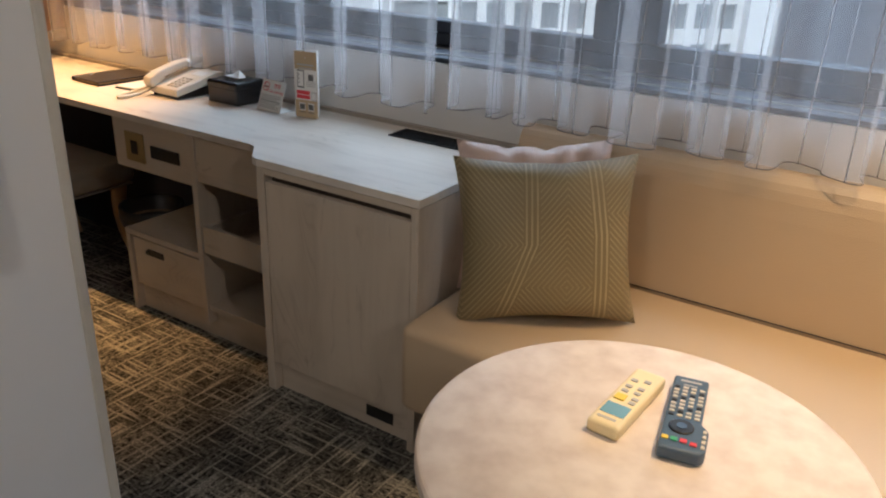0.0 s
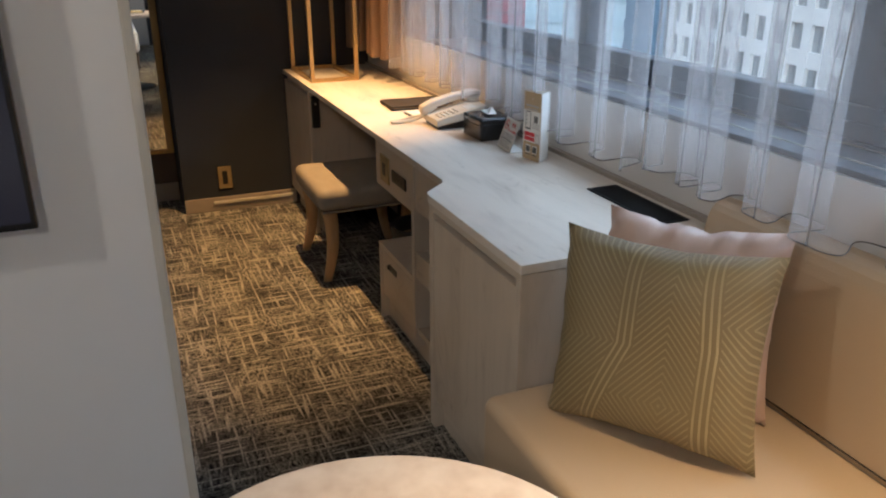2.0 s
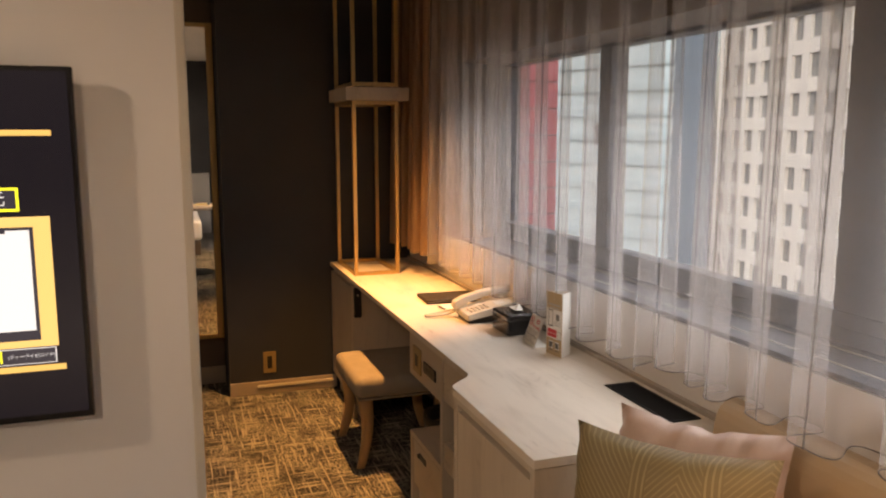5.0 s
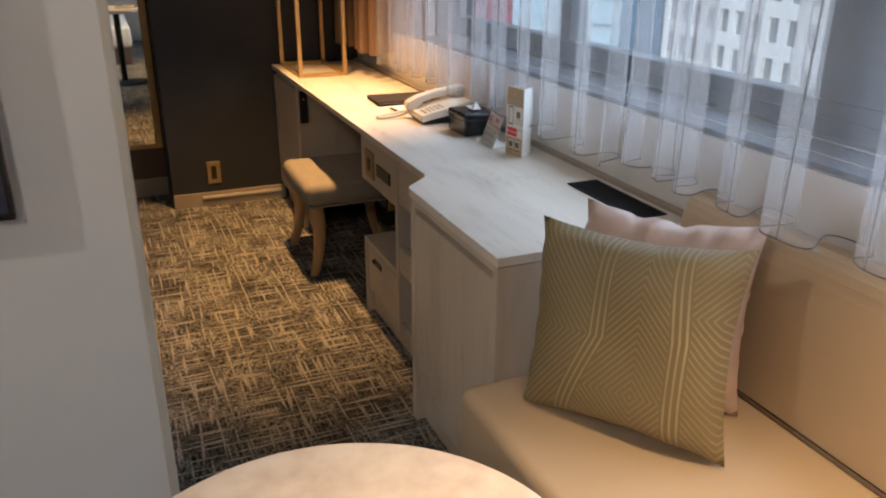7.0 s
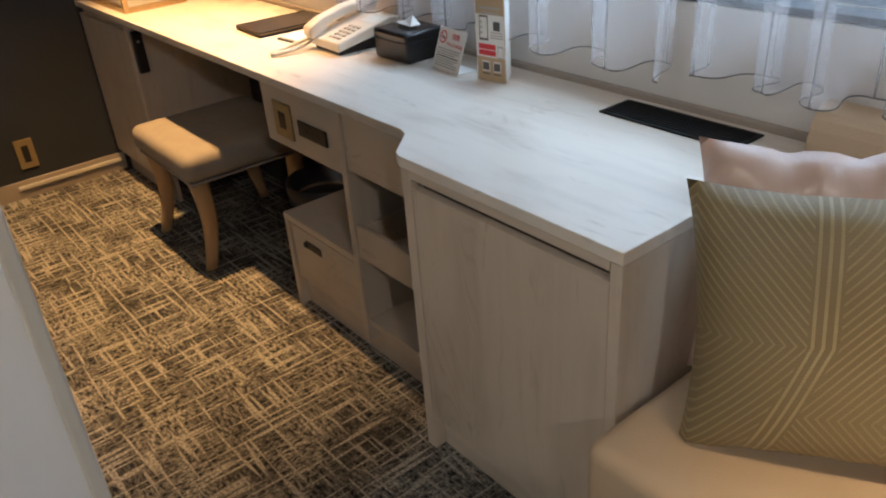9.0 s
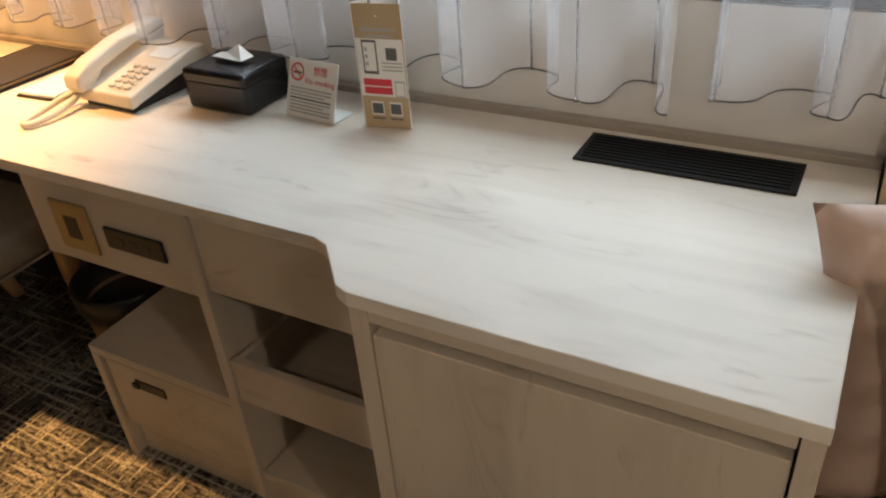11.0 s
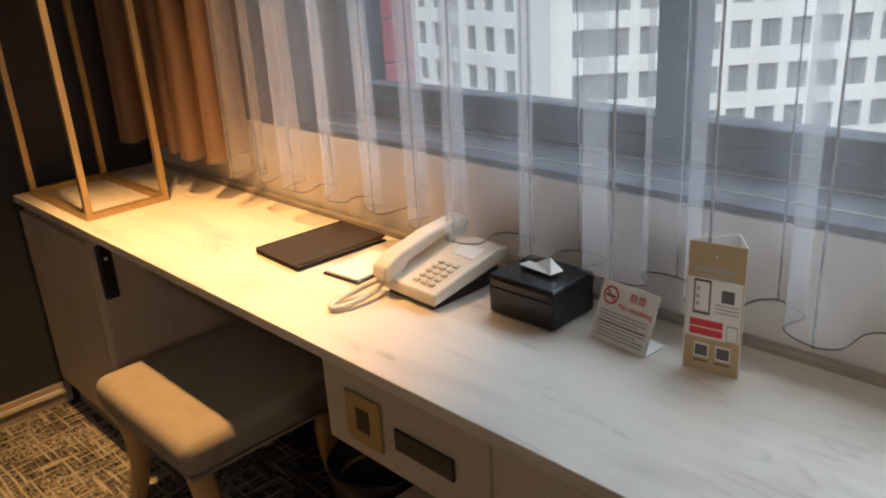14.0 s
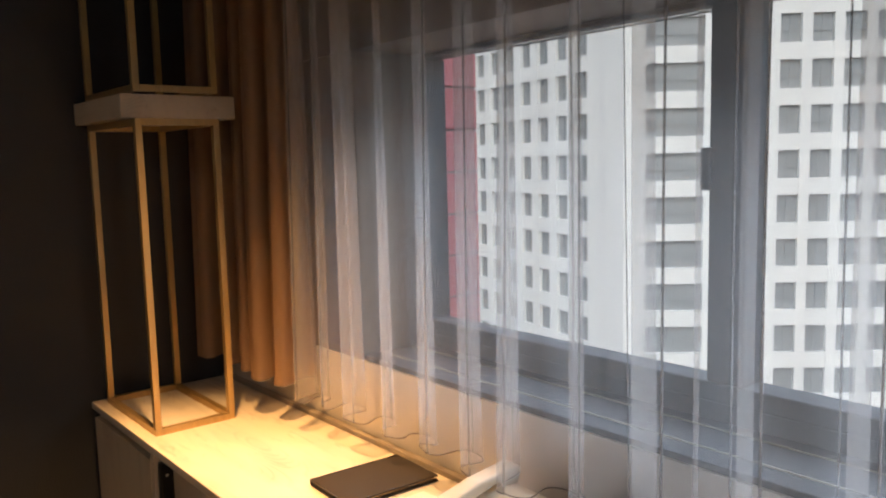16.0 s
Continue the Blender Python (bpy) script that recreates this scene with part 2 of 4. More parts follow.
SEAT_CLOTH = material("oatmeal_cloth", (0.31, 0.27, 0.225), 0.9, dark=(0.24, 0.205, 0.17), scale=20, bump=0.5, fine=380)
BEECH = material("pale_beech", (0.50, 0.31, 0.15), 0.45, dark=(0.38, 0.22, 0.10), scale=5, stretch=(14, 14, 1), bump=0.05)
IVORY = material("ivory_plastic", (0.72, 0.66, 0.56), 0.38, dark=(0.66, 0.60, 0.50), scale=6)
KEY = material("key_plastic", (0.60, 0.55, 0.47), 0.45)
PAPER = material("white_paper", (0.80, 0.79, 0.76), 0.8, dark=(0.74, 0.73, 0.70), scale=6)
KRAFT = material("kraft_print", (0.48, 0.36, 0.22), 0.7, dark=(0.43, 0.32, 0.19), scale=8)
RED_INK = material("red_ink", (0.62, 0.045, 0.06), 0.6)
GREY_INK = material("grey_ink", (0.12, 0.12, 0.12), 0.7)
PALE_INK = material("pale_grey_ink", (0.42, 0.41, 0.40), 0.7)
BROWN_LEATHER = material("dark_brown_leatherette", (0.032, 0.024, 0.020), 0.5, dark=(0.022, 0.016, 0.013), scale=10, bump=0.3, fine=260)
CREAM_REMOTE = material("cream_plastic", (0.78, 0.66, 0.40), 0.4, dark=(0.70, 0.58, 0.34), scale=9)
NAVY = material("slate_blue_plastic", (0.055, 0.095, 0.15), 0.4, dark=(0.06, 0.09, 0.13), scale=12)
LCD = material("blue_grey_lcd", (0.16, 0.33, 0.42), 0.25)
YELLOW = material("yellow_plastic", (0.75, 0.55, 0.06), 0.5)
GREEN = material("green_plastic", (0.05, 0.35, 0.16), 0.5)
LINEN = material("white_linen", (0.78, 0.76, 0.72), 0.9, dark=(0.70, 0.68, 0.64), scale=4, bump=0.2, fine=60)
HEADBOARD = material("grey_headboard", (0.40, 0.39, 0.38), 0.8, dark=(0.33, 0.32, 0.31), scale=4, bump=0.2)
SHEER = sheer("sheer_voile", (0.76, 0.74, 0.75), 0.71)
DRAPE = sheer("brown_drape_cloth", (0.50, 0.34, 0.24), 0.25)
RED_TILE = material("red_tile", (0.52, 0.13, 0.14), 0.6, dark=(0.44, 0.10, 0.11), scale=6, bump=0.2)
CONCRETE = material("white_concrete_tile", (0.58, 0.62, 0.635), 0.7, dark=(0.47, 0.52, 0.54), scale=0.35, bump=0.1, fine=3)
FAR_GLASS = material("far_window_glass", (0.17, 0.20, 0.22), 0.25, dark=(0.27, 0.30, 0.32), scale=0.3, amount=0.9)
# distance haze is mixed into these two blue-grey tower colours
HAZE_BLUE = material("haze_tinted_cladding", (0.31, 0.43, 0.51), 0.6, dark=(0.28, 0.40, 0.48), scale=0.08)
HAZE_BAND = material("haze_tinted_glazing", (0.28, 0.40, 0.48), 0.6, dark=(0.26, 0.38, 0.46), scale=0.08)
ASPHALT = material("asphalt", (0.06, 0.06, 0.06), 0.9, dark=(0.09, 0.09, 0.09), scale=0.1)
MIRROR = bpy.data.materials.new("mirror_silver")
MIRROR.use_nodes = True
MIRROR.node_tree.nodes["Principled BSDF"].inputs["Metallic"].default_value = 1.0
MIRROR.node_tree.nodes["Principled BSDF"].inputs["Roughness"].default_value = 0.015
MIRROR.node_tree.nodes["Principled BSDF"].inputs["Base Color"].default_value = (0.86, 0.87, 0.86, 1)
GLASS = bpy.data.materials.new("window_glass")
GLASS.use_nodes = True
gb = GLASS.node_tree.nodes["Principled BSDF"]
gb.inputs["Transmission Weight"].default_value, gb.inputs["Roughness"].default_value, gb.inputs["IOR"].default_value = 1.0, 0.0, 1.02
gb.inputs["Base Color"].default_value = (0.93, 0.97, 0.98, 1)


# ---- mesh helpers ----
def mesh_of(name, bm, mat, smooth=False):
    me = bpy.data.meshes.new(name)
    bmesh.ops.recalc_face_normals(bm, faces=bm.faces)
    bm.to_mesh(me)
    bm.free()
    for mt in (mat if isinstance(mat, (list, tuple)) else (mat,)):
        me.materials.append(mt)
    if smooth:
        for p in me.polygons:
            p.use_smooth = True
    return me


def part(name, bm, mat, parent, label="", smooth=False):
    ob = new(name, mesh_of(name, bm, mat, smooth))
    ob.parent = parent
    return tagged(ob, label)


def thing(name, m, label, category, group="", kind=""):
    ob = new(name)
    ob.matrix_world = m
    ob.empty_display_size = 0.1
    return tagged(ob, label, category, group, kind)


def structure(name, bm, mat, label, category):
    return tagged(new(name, mesh_of(name, bm, mat)), label, category, kind="structure")


def box(lo, hi, bevel=0.0, bm=None, m=None, seg=2):
    own = bmesh.new()
    bmesh.ops.create_cube(own, size=1)
    for v in own.verts:
        v.co = Vector([(lo[i] + hi[i]) / 2 + v.co[i] * (hi[i] - lo[i]) for i in range(3)])
    if bevel:
        bmesh.ops.bevel(own, geom=list(own.edges), offset=bevel, segments=seg, affect="EDGES", profile=0.5)
    if m is not None:
        own.transform(m)
    if bm is None:
        return own
    tmp = bpy.data.meshes.new("tmp")
    own.to_mesh(tmp)
    own.free()
    bm.from_mesh(tmp)
    bpy.data.meshes.remove(tmp)
    return bm


def prism(outline, z0, z1, bevel=0.0):
    """An upright solid over an outline of (x, y)."""
    bm = bmesh.new()
    f = bm.faces.new([bm.verts.new((x, y, z0)) for x, y in outline])
    up = bmesh.ops.extrude_face_region(bm, geom=[f])["geom"]
    bmesh.ops.translate(bm, vec=(0, 0, z1 - z0), verts=[g for g in up if isinstance(g, bmesh.types.BMVert)])
    if bevel:
        bmesh.ops.bevel(bm, geom=list(bm.edges), offset=bevel, segments=2, affect="EDGES", profile=0.5)
    return bm


def lathe(profile, steps=48):
    """A turned solid from (radius, height) pairs."""
    bm = bmesh.new()
    rings = []
    for r, z in profile:
        rings.append([bm.verts.new((r * math.cos(a), r * math.sin(a), z)) for a in (2 * math.pi * i / steps for i in range(steps))])
    for lo, hi in zip(rings, rings[1:]):
        for i in range(steps):
            bm.faces.new((lo[i], lo[(i + 1) % steps], hi[(i + 1) % steps], hi[i]))
    bm.faces.new(rings[0])
    bm.faces.new(rings[-1])
    return bm


def tube(points, radius, steps=8):
    """A round rod along points."""
    bm = bmesh.new()
    pts = [Vector(p) for p in points]
    rings = []
    for i, p in enumerate(pts):
        d = (pts[min(i + 1, len(pts) - 1)] - pts[max(i - 1, 0)]).normalized()
        q = d.to_track_quat("Z", "Y")
        r = radius[i] if isinstance(radius, (list, tuple)) else radius
        rings.append([bm.verts.new(p + q @ Vector((r * math.cos(a), r * math.sin(a), 0))) for a in (2 * math.pi * k / steps for k in range(steps))])
    for lo, hi in zip(rings, rings[1:]):
        for k in range(steps):
            bm.faces.new((lo[k], lo[(k + 1) % steps], hi[(k + 1) % steps], hi[k]))
    bm.faces.new(rings[0])
    bm.faces.new(rings[-1])
    return bm


def words(name, body, size, m, mat, parent):
    """Flat lettering in the built-in font, centred, in the plane of m."""
    cu = bpy.data.curves.new(name, "FONT")
    cu.body, cu.size, cu.align_x, cu.align_y, cu.extrude = body, size, "CENTER", "CENTER", 0.0002
    tmp = bpy.data.objects.new(name, cu)
    scene.collection.objects.link(tmp)
    dg = bpy.context.evaluated_depsgraph_get()
    me = bpy.data.meshes.new_from_object(tmp.evaluated_get(dg))
    bpy.data.objects.remove(tmp)
    me.materials.clear()
    me.materials.append(mat)
    me.transform(m)
    ob = new(name, me)
    ob.parent = parent
    return ob


ONE = Matrix.Identity(4)

# ---- setting ----
X0, X1, Y0, YW, H = -3.29, 3.6, -2.2, 2.56, 2.4
structure("floor", box((-3.75, Y0 - 0.1, -0.1), (X1 + 0.1, YW + 0.3, 0)), CARPET, "dark grey carpet with pale broken crosshatch strokes", "carpet")
structure("ceiling", box((-3.75, Y0 - 0.1, H), (X1 + 0.1, YW + 0.3, H + 0.1)), CEILING, "plain white painted ceiling", "ceiling")
structure("wall_west", box((-3.75, 1.535, 0), (X0, YW + 0.3, H)), DARK_WALL, "charcoal papered wall beside the desk", "wall")
structure("wall_west_recess", box((-3.75, Y0 - 0.1, 0), (-3.575, 1.532, H)), BROWN_WALL, "dark brown recessed wall behind the mirror", "wall")
structure("wall_east", box((X1, Y0 - 0.1, 0), (X1 + 0.1, YW + 0.3, H)), DARK_WALL, "charcoal papered wall behind the bed", "wall")
structure("wall_south", box((-3.572, Y0 - 0.1, 0), (X1 - 0.003, Y0, H)), WHITE_WALL, "plain off-white papered wall", "wall")
WX0, WX1, WZ0, WZ1, YG = -2.42, 2.6, 0.937, 1.74, 2.75
structure("wall_north", box((X0 + 0.002, YW, 0), (X1 - 0.003, YW + 0.28, WZ0 - 0.012)), WHITE_WALL, "off-white papered wall below the window", "wall")
# the head's backlit shade is put into its dark brown colour
structure("wall_north_head", box((X0 + 0.002, YW, WZ1), (X1 - 0.003, YW + 0.28, H - 0.002)), BROWN_WALL, "wall above the window, coloured dark brown for its backlit shade", "wall")
structure("wall_north_end", box((X0 + 0.002, YW, WZ0 - 0.010), (WX0, YW + 0.28, WZ1 - 0.002)), BROWN_WALL, "dark wall beside the window", "wall")
structure("wall_north_far_end", box((WX1, YW, WZ0 - 0.010), (X1 - 0.003, YW + 0.28, WZ1 - 0.002)), WHITE_WALL, "plain wall beside the window", "wall")

PX, PY = -0.75, 1.325
structure("wall_partition", box((PX - 0.12, Y0 + 0.003, 0), (PX, PY - 0.02, H - 0.002)), TV_WALL, "smooth pale grey partition wall that carries the television", "wall")
structure("trim", box((PX - 0.124, PY - 0.02, 0), (PX + 0.006, PY, H - 0.002), 0.004), EDGE, "slim ivory edge strip on the end of the partition", "trim")
structure("baseboard", box((PX + 0.002, Y0 + 0.01, 0), (PX + 0.012, PY - 0.022, 0.06), 0.003), TRIM, "taupe skirting board along the partition", "skirting")
structure("baseboard_west", box((X0 + 0.002, 1.533, 0), (X0 + 0.012, 2.12, 0.075), 0.003), TRIM, "taupe skirting board under the charcoal wall", "skirting")
structure("baseboard_recess", box((-3.573, 0.4, 0), (-3.561, 1.53, 0.10), 0.003), TRIM, "taupe skirting board below the mirror", "skirting")
structure("floor_trim", box((X0 + 0.013, 1.68, 0.04), (X0 + 0.022, 2.10, 0.056), 0.002), EDGE, "thin pale cable duct on the skirting board", "trim")

win = thing("window_1", pose(0, YG, WZ0), "wide dark grey aluminium window in a deep recess", "window", kind="structure")
part("window_sill", box((WX0 + 0.003, -0.188, -0.010), (WX1 - 0.003, 0.09, 0.004), 0.002), FRAME_GREY, win, "grey metal window board")
for gy in (-0.135, -0.035):
    part("sill_groove", box((WX0 + 0.006, gy, 0.0042), (WX1 - 0.006, gy + 0.003, 0.0062)), TRIM, win, "pale thin line along the window board")
part("window_frame", box((WX0 + 0.002, 0.0, 0.006), (WX1 - 0.002, 0.07, 0.046), 0.004), FRAME_GREY, win)
part("window_frame", box((WX0 + 0.06, -0.012, 0.048), (WX1 - 0.06, 0.055, 0.086), 0.004), FRAME_GREY, win)
part("window_frame", box((WX0 + 0.002, 0.0, 0.788), (WX1 - 0.002, 0.07, 0.801), 0.003), FRAME_GREY, win)
part("window_frame", box((WX0 + 0.002, 0.0, 0.048), (WX0 + 0.058, 0.07, 0.786), 0.003), FRAME_GREY, win)
part("window_frame", box((WX1 - 0.058, 0.0, 0.048), (WX1 - 0.002, 0.07, 0.786), 0.003), FRAME_GREY, win)
MULLIONS = ((-1.50, -1.425), (-0.40, -0.21), (0.95, 1.03), (1.9, 1.98))
for a, b in MULLIONS:
    part("mullion", box((a, -0.02, 0.088), (b, 0.05, 0.786), 0.004), FRAME_GREY, win)
edges = [WX0 + 0.06] + [v for ab in MULLIONS for v in ab] + [WX1 - 0.06]
for a, b in zip(edges[0::2], edges[1::2]):
    pane = part("pane", box((a + 0.002, 0.025, 0.088), (b - 0.002, 0.031, 0.786)), GLASS, win)
    pane.visible_shadow = False
part("latch", box((-1.512, -0.032, 0.45), (-1.49, -0.022, 0.53), 0.004), BLACK, win)

mirror = thing("mirror", pose(-3.572, 1.2, 0.27), "tall wall mirror in a slim brass frame", "mirror")
part("mirror_glass", box((0.0, -0.45, 0.022), (0.012, 0.294, 1.72)), MIRROR, mirror)
for lo, hi in (((0, 0.296, 0), (0.026, 0.330, 1.742)), ((0, -0.472, 0), (0.024, -0.452, 1.742)), ((0, -0.45, 1.722), (0.024, 0.294, 1.742)), ((0, -0.45, 0.0), (0.024, 0.294, 0.02))):
    part("frame", box(lo, hi, 0.003), BRASS, mirror)


def wall_outlet(m):
    o = thing("wall_outlet", m, "beige socket plate low on the charcoal wall", "socket")
    part("plate", box((0, -0.035, -0.06), (0.008, 0.035, 0.06), 0.003), BRASS_PLATE, o)
    part("insert", box((0.008, -0.013, -0.035), (0.010, 0.013, 0.035), 0.001), BLACK, o)
    return o


wall_outlet(pose(X0, 1.75, 0.178))


# ---- curtains ----
def curtain(name, pleats, y, z0, z1, mat, label, seed, front=0.046, back=0.032, ridge=0.0034):
    """Hanging cloth: slack waves that swing between the room and the window, with a thin gathered ridge at each pleat."""
    rnd = random.Random(seed)
    stops = []
    for i, x in enumerate(pleats):
        dy = -front * rnd.uniform(0.55, 1.25) if i % 2 else back * rnd.uniform(0.5, 1.1)
        stops.append((x, dy, rnd.uniform(-0.012, 0.012), rnd.choice((6, 8, 10))))
    run = []
    for (xa, ya, la, k), (xb, yb, lb, _) in zip(stops, stops[1:]):
        for q in range(k):
            run.append((xa + ridge * (0.5 if q % 2 else -0.5), ya + ridge * rnd.uniform(-0.7, 0.7), la))
        sway, tuck = rnd.uniform(-0.010, 0.010), rnd.choice((0.12, 0.22, 0.30, 0.36)) * min(xb - xa, 0.10)
        for j in range(1, 16):
            f = j / 16
            e = f * f * (3 - 2 * f)
            run.append((xa + (xb - xa) * f + tuck * math.sin(2 * math.pi * f), ya + (yb - ya) * e + sway * math.sin(2 * math.pi * f), la + (lb - la) * f))
    run.append(stops[-1][:3])
    bm, rows, cols = bmesh.new(), 10, []
    for x, dy, lean in run:
        cols.append([])
        for j in range(rows + 1):
            f = j / rows
            drift = 0.004 * math.sin(5.0 * f + 9.0 * x + seed)
            cols[-1].append(bm.verts.new((x + lean * (1 - f) ** 2 + drift * f, y + dy * (1.12 - 0.45 * f), z0 + (z1 - z0) * f + (0.12 * dy if j == 0 else 0))))
    for a, b in zip(cols, cols[1:]):
        for j in range(rows):
            bm.faces.new((a[j], b[j], b[j + 1], a[j + 1]))
    hem = [tuple(c[0].co) for c in cols]
    t = thing(name, ONE, label, "curtain", "window curtains")
    part("cloth", bm, mat, t, smooth=True)
    part("hem", tube(hem, 0.0014, 4), HEM, t, "dark weighted hem thread")
    return t


HEM = material("hem_thread", (0.10, 0.09, 0.09), 0.8)
CY = 2.497
rnd_fold = random.Random(21)
DESK_PLEATS = [-2.61, -2.565, -2.52, -2.465, -2.42, -2.32, -2.26, -2.165, -2.10, -2.01, -1.946, -1.872, -1.825, -1.745, -1.647, -1.58, -1.53, -1.41, -1.32, -1.24, -1.165, -1.08, -0.995, -0.89, -0.80, -0.745]
SOFA_PLEATS = [-0.722, -0.69, -0.592, -0.547, -0.505, -0.461, -0.39, -0.31, -0.254, -0.145, -0.041, 0.016, 0.10, 0.164, 0.241, 0.33]
while SOFA_PLEATS[-1] < 2.25:
    SOFA_PLEATS.append(SOFA_PLEATS[-1] + rnd_fold.uniform(0.055, 0.11))
curtain("sheer_curtain", DESK_PLEATS, CY, 0.812, 2.36, SHEER, "white sheer voile curtain hanging in soft folds above the desk", 3)
curtain("sheer_curtain", SOFA_PLEATS, CY, 0.826, 2.36, SHEER, "white sheer voile curtain hanging behind the sofa", 8)
curtain("brown_drape", [-3.25, -3.17, -3.10, -3.03, -2.97, -2.91, -2.86, -2.80, -2.73, -2.68, -2.62], CY, 0.835, 2.36, DRAPE, "brown drape gathered in the corner by the desk", 5, 0.058, 0.034)

# ---- desk run ----
ZT = 0.72
DY, CYF, BACK = 2.095, 2.008, 2.548
CXL, CXR = -1.02, -0.482
top = thing("desk", ONE, "long whitewashed oak laminate worktop with a stepped front edge", "desk")
outline = [(X0 + 0.012, DY), (-1.125, DY), (-1.098, DY - 0.010), (-1.035, CYF + 0.008), (-1.015, CYF), (CXR, CYF), (CXR, BACK - 0.012), (X0 + 0.012, BACK - 0.012)]
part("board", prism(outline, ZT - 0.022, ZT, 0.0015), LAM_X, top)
part("upstand", box((X0 + 0.012, BACK - 0.010, ZT - 0.02), (CXR, BACK + 0.009, ZT + 0.011), 0.002), TRIM, top, "low taupe upstand along the wall")
ZB = ZT - 0.024

left = thing("desk_end_cabinet", ONE, "closed pale oak cabinet under the far end of the desk", "cabinet")
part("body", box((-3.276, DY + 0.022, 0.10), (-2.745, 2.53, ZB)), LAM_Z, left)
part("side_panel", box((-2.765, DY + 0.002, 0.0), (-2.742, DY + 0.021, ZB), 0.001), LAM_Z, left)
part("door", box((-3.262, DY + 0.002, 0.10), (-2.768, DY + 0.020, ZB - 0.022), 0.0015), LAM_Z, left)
part("plinth", box((-3.262, DY + 0.04, 0.0), (-2.75, DY + 0.055, 0.098)), TRIM, left)
hook = thing("door_holder", pose(-2.741, DY + 0.06, 0.60), "small black holder on the side of the desk cabinet", "holder")
part("body", box((0, -0.05, -0.075), (0.02, -0.012, 0.075), 0.006), BLACK, hook)
part("screw", box((0.02, -0.036, 0.035), (0.022, -0.028, 0.043), 0.001), IVORY, hook)
# charcoal colour here puts the kneehole's shade into the panel
part("back_panel", box((-2.74, 2.515, 0.0), (-1.772, 2.53, ZB)), DARK_WALL, left, "modesty panel coloured dark for the shade in the kneehole")

unit = thing("open_shelf_unit", ONE, "pale oak unit with open niches, tray and low drawer", "shelf unit")
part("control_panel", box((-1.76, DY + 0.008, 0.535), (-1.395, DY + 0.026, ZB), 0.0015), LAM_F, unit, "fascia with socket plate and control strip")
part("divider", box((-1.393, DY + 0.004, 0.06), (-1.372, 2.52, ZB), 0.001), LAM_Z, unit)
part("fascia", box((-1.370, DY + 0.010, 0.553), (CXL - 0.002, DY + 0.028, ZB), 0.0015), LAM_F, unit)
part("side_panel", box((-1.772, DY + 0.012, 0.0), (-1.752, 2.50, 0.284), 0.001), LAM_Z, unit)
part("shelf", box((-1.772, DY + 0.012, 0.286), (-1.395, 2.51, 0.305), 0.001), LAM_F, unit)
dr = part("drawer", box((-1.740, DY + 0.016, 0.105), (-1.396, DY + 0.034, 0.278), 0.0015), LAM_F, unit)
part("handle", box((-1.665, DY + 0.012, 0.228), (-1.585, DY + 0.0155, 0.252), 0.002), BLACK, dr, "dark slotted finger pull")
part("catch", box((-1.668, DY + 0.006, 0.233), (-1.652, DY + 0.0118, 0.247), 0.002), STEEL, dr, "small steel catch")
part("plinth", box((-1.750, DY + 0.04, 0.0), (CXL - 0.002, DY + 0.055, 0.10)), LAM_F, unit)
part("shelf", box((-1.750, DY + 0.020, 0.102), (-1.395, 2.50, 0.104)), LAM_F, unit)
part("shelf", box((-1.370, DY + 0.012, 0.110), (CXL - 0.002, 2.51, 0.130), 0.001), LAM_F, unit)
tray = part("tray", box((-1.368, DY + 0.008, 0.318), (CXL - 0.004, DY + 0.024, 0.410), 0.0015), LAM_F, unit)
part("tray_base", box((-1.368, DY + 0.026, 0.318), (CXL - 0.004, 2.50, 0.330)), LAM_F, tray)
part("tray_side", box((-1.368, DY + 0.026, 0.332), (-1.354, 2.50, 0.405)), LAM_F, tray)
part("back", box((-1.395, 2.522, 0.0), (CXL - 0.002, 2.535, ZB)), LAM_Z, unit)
bowl = thing("black_bowl", pose(-1.165, 2.36, 0.331), "small round black pot in the open tray", "pot")
part("body", lathe([(0.035, 0), (0.046, 0.006), (0.055, 0.045), (0.056, 0.06), (0.05, 0.068), (0.015, 0.072)], 28), GLOSS_BLACK, bowl, smooth=True)

pouch = thing("appliance_cord", pose(-1.034, 2.15, 0.331), "black and white patterned cord bundle at the side of the tray", "cord")
part("bundle", box((-0.012, -0.02, 0.0), (0.008, 0.05, 0.165), 0.006), BLACK, pouch)
for i in range(7):
    part("fleck", box((-0.0135, -0.012 + 0.012 * (i % 3), 0.06 + 0.014 * i), (-0.0122, -0.004 + 0.012 * (i % 3), 0.068 + 0.014 * i)), PAPER, pouch)

plate = thing("desk_socket", pose(-1.652, DY + 0.007, 0.612), "brass socket plate on the desk fascia", "socket")
part("plate", box((-0.045, -0.006, -0.048), (0.045, 0, 0.048), 0.002), BRASS_PLATE, plate)
part("insert", box((-0.016, -0.0072, -0.022), (0.016, -0.0062, 0.022), 0.0004), BLACK, plate)
ctl = thing("control_strip", pose(-1.508, DY + 0.007, 0.611), "dark control strip with small sockets on the desk fascia", "socket")
part("body", box((-0.066, -0.006, -0.020), (0.066, 0, 0.020), 0.002), BLACK, ctl)
for x in (-0.03, 0.0, 0.03):
    part("port", box((x - 0.008, -0.0072, -0.006), (x + 0.008, -0.0062, 0.006), 0.0005), STEEL, ctl)

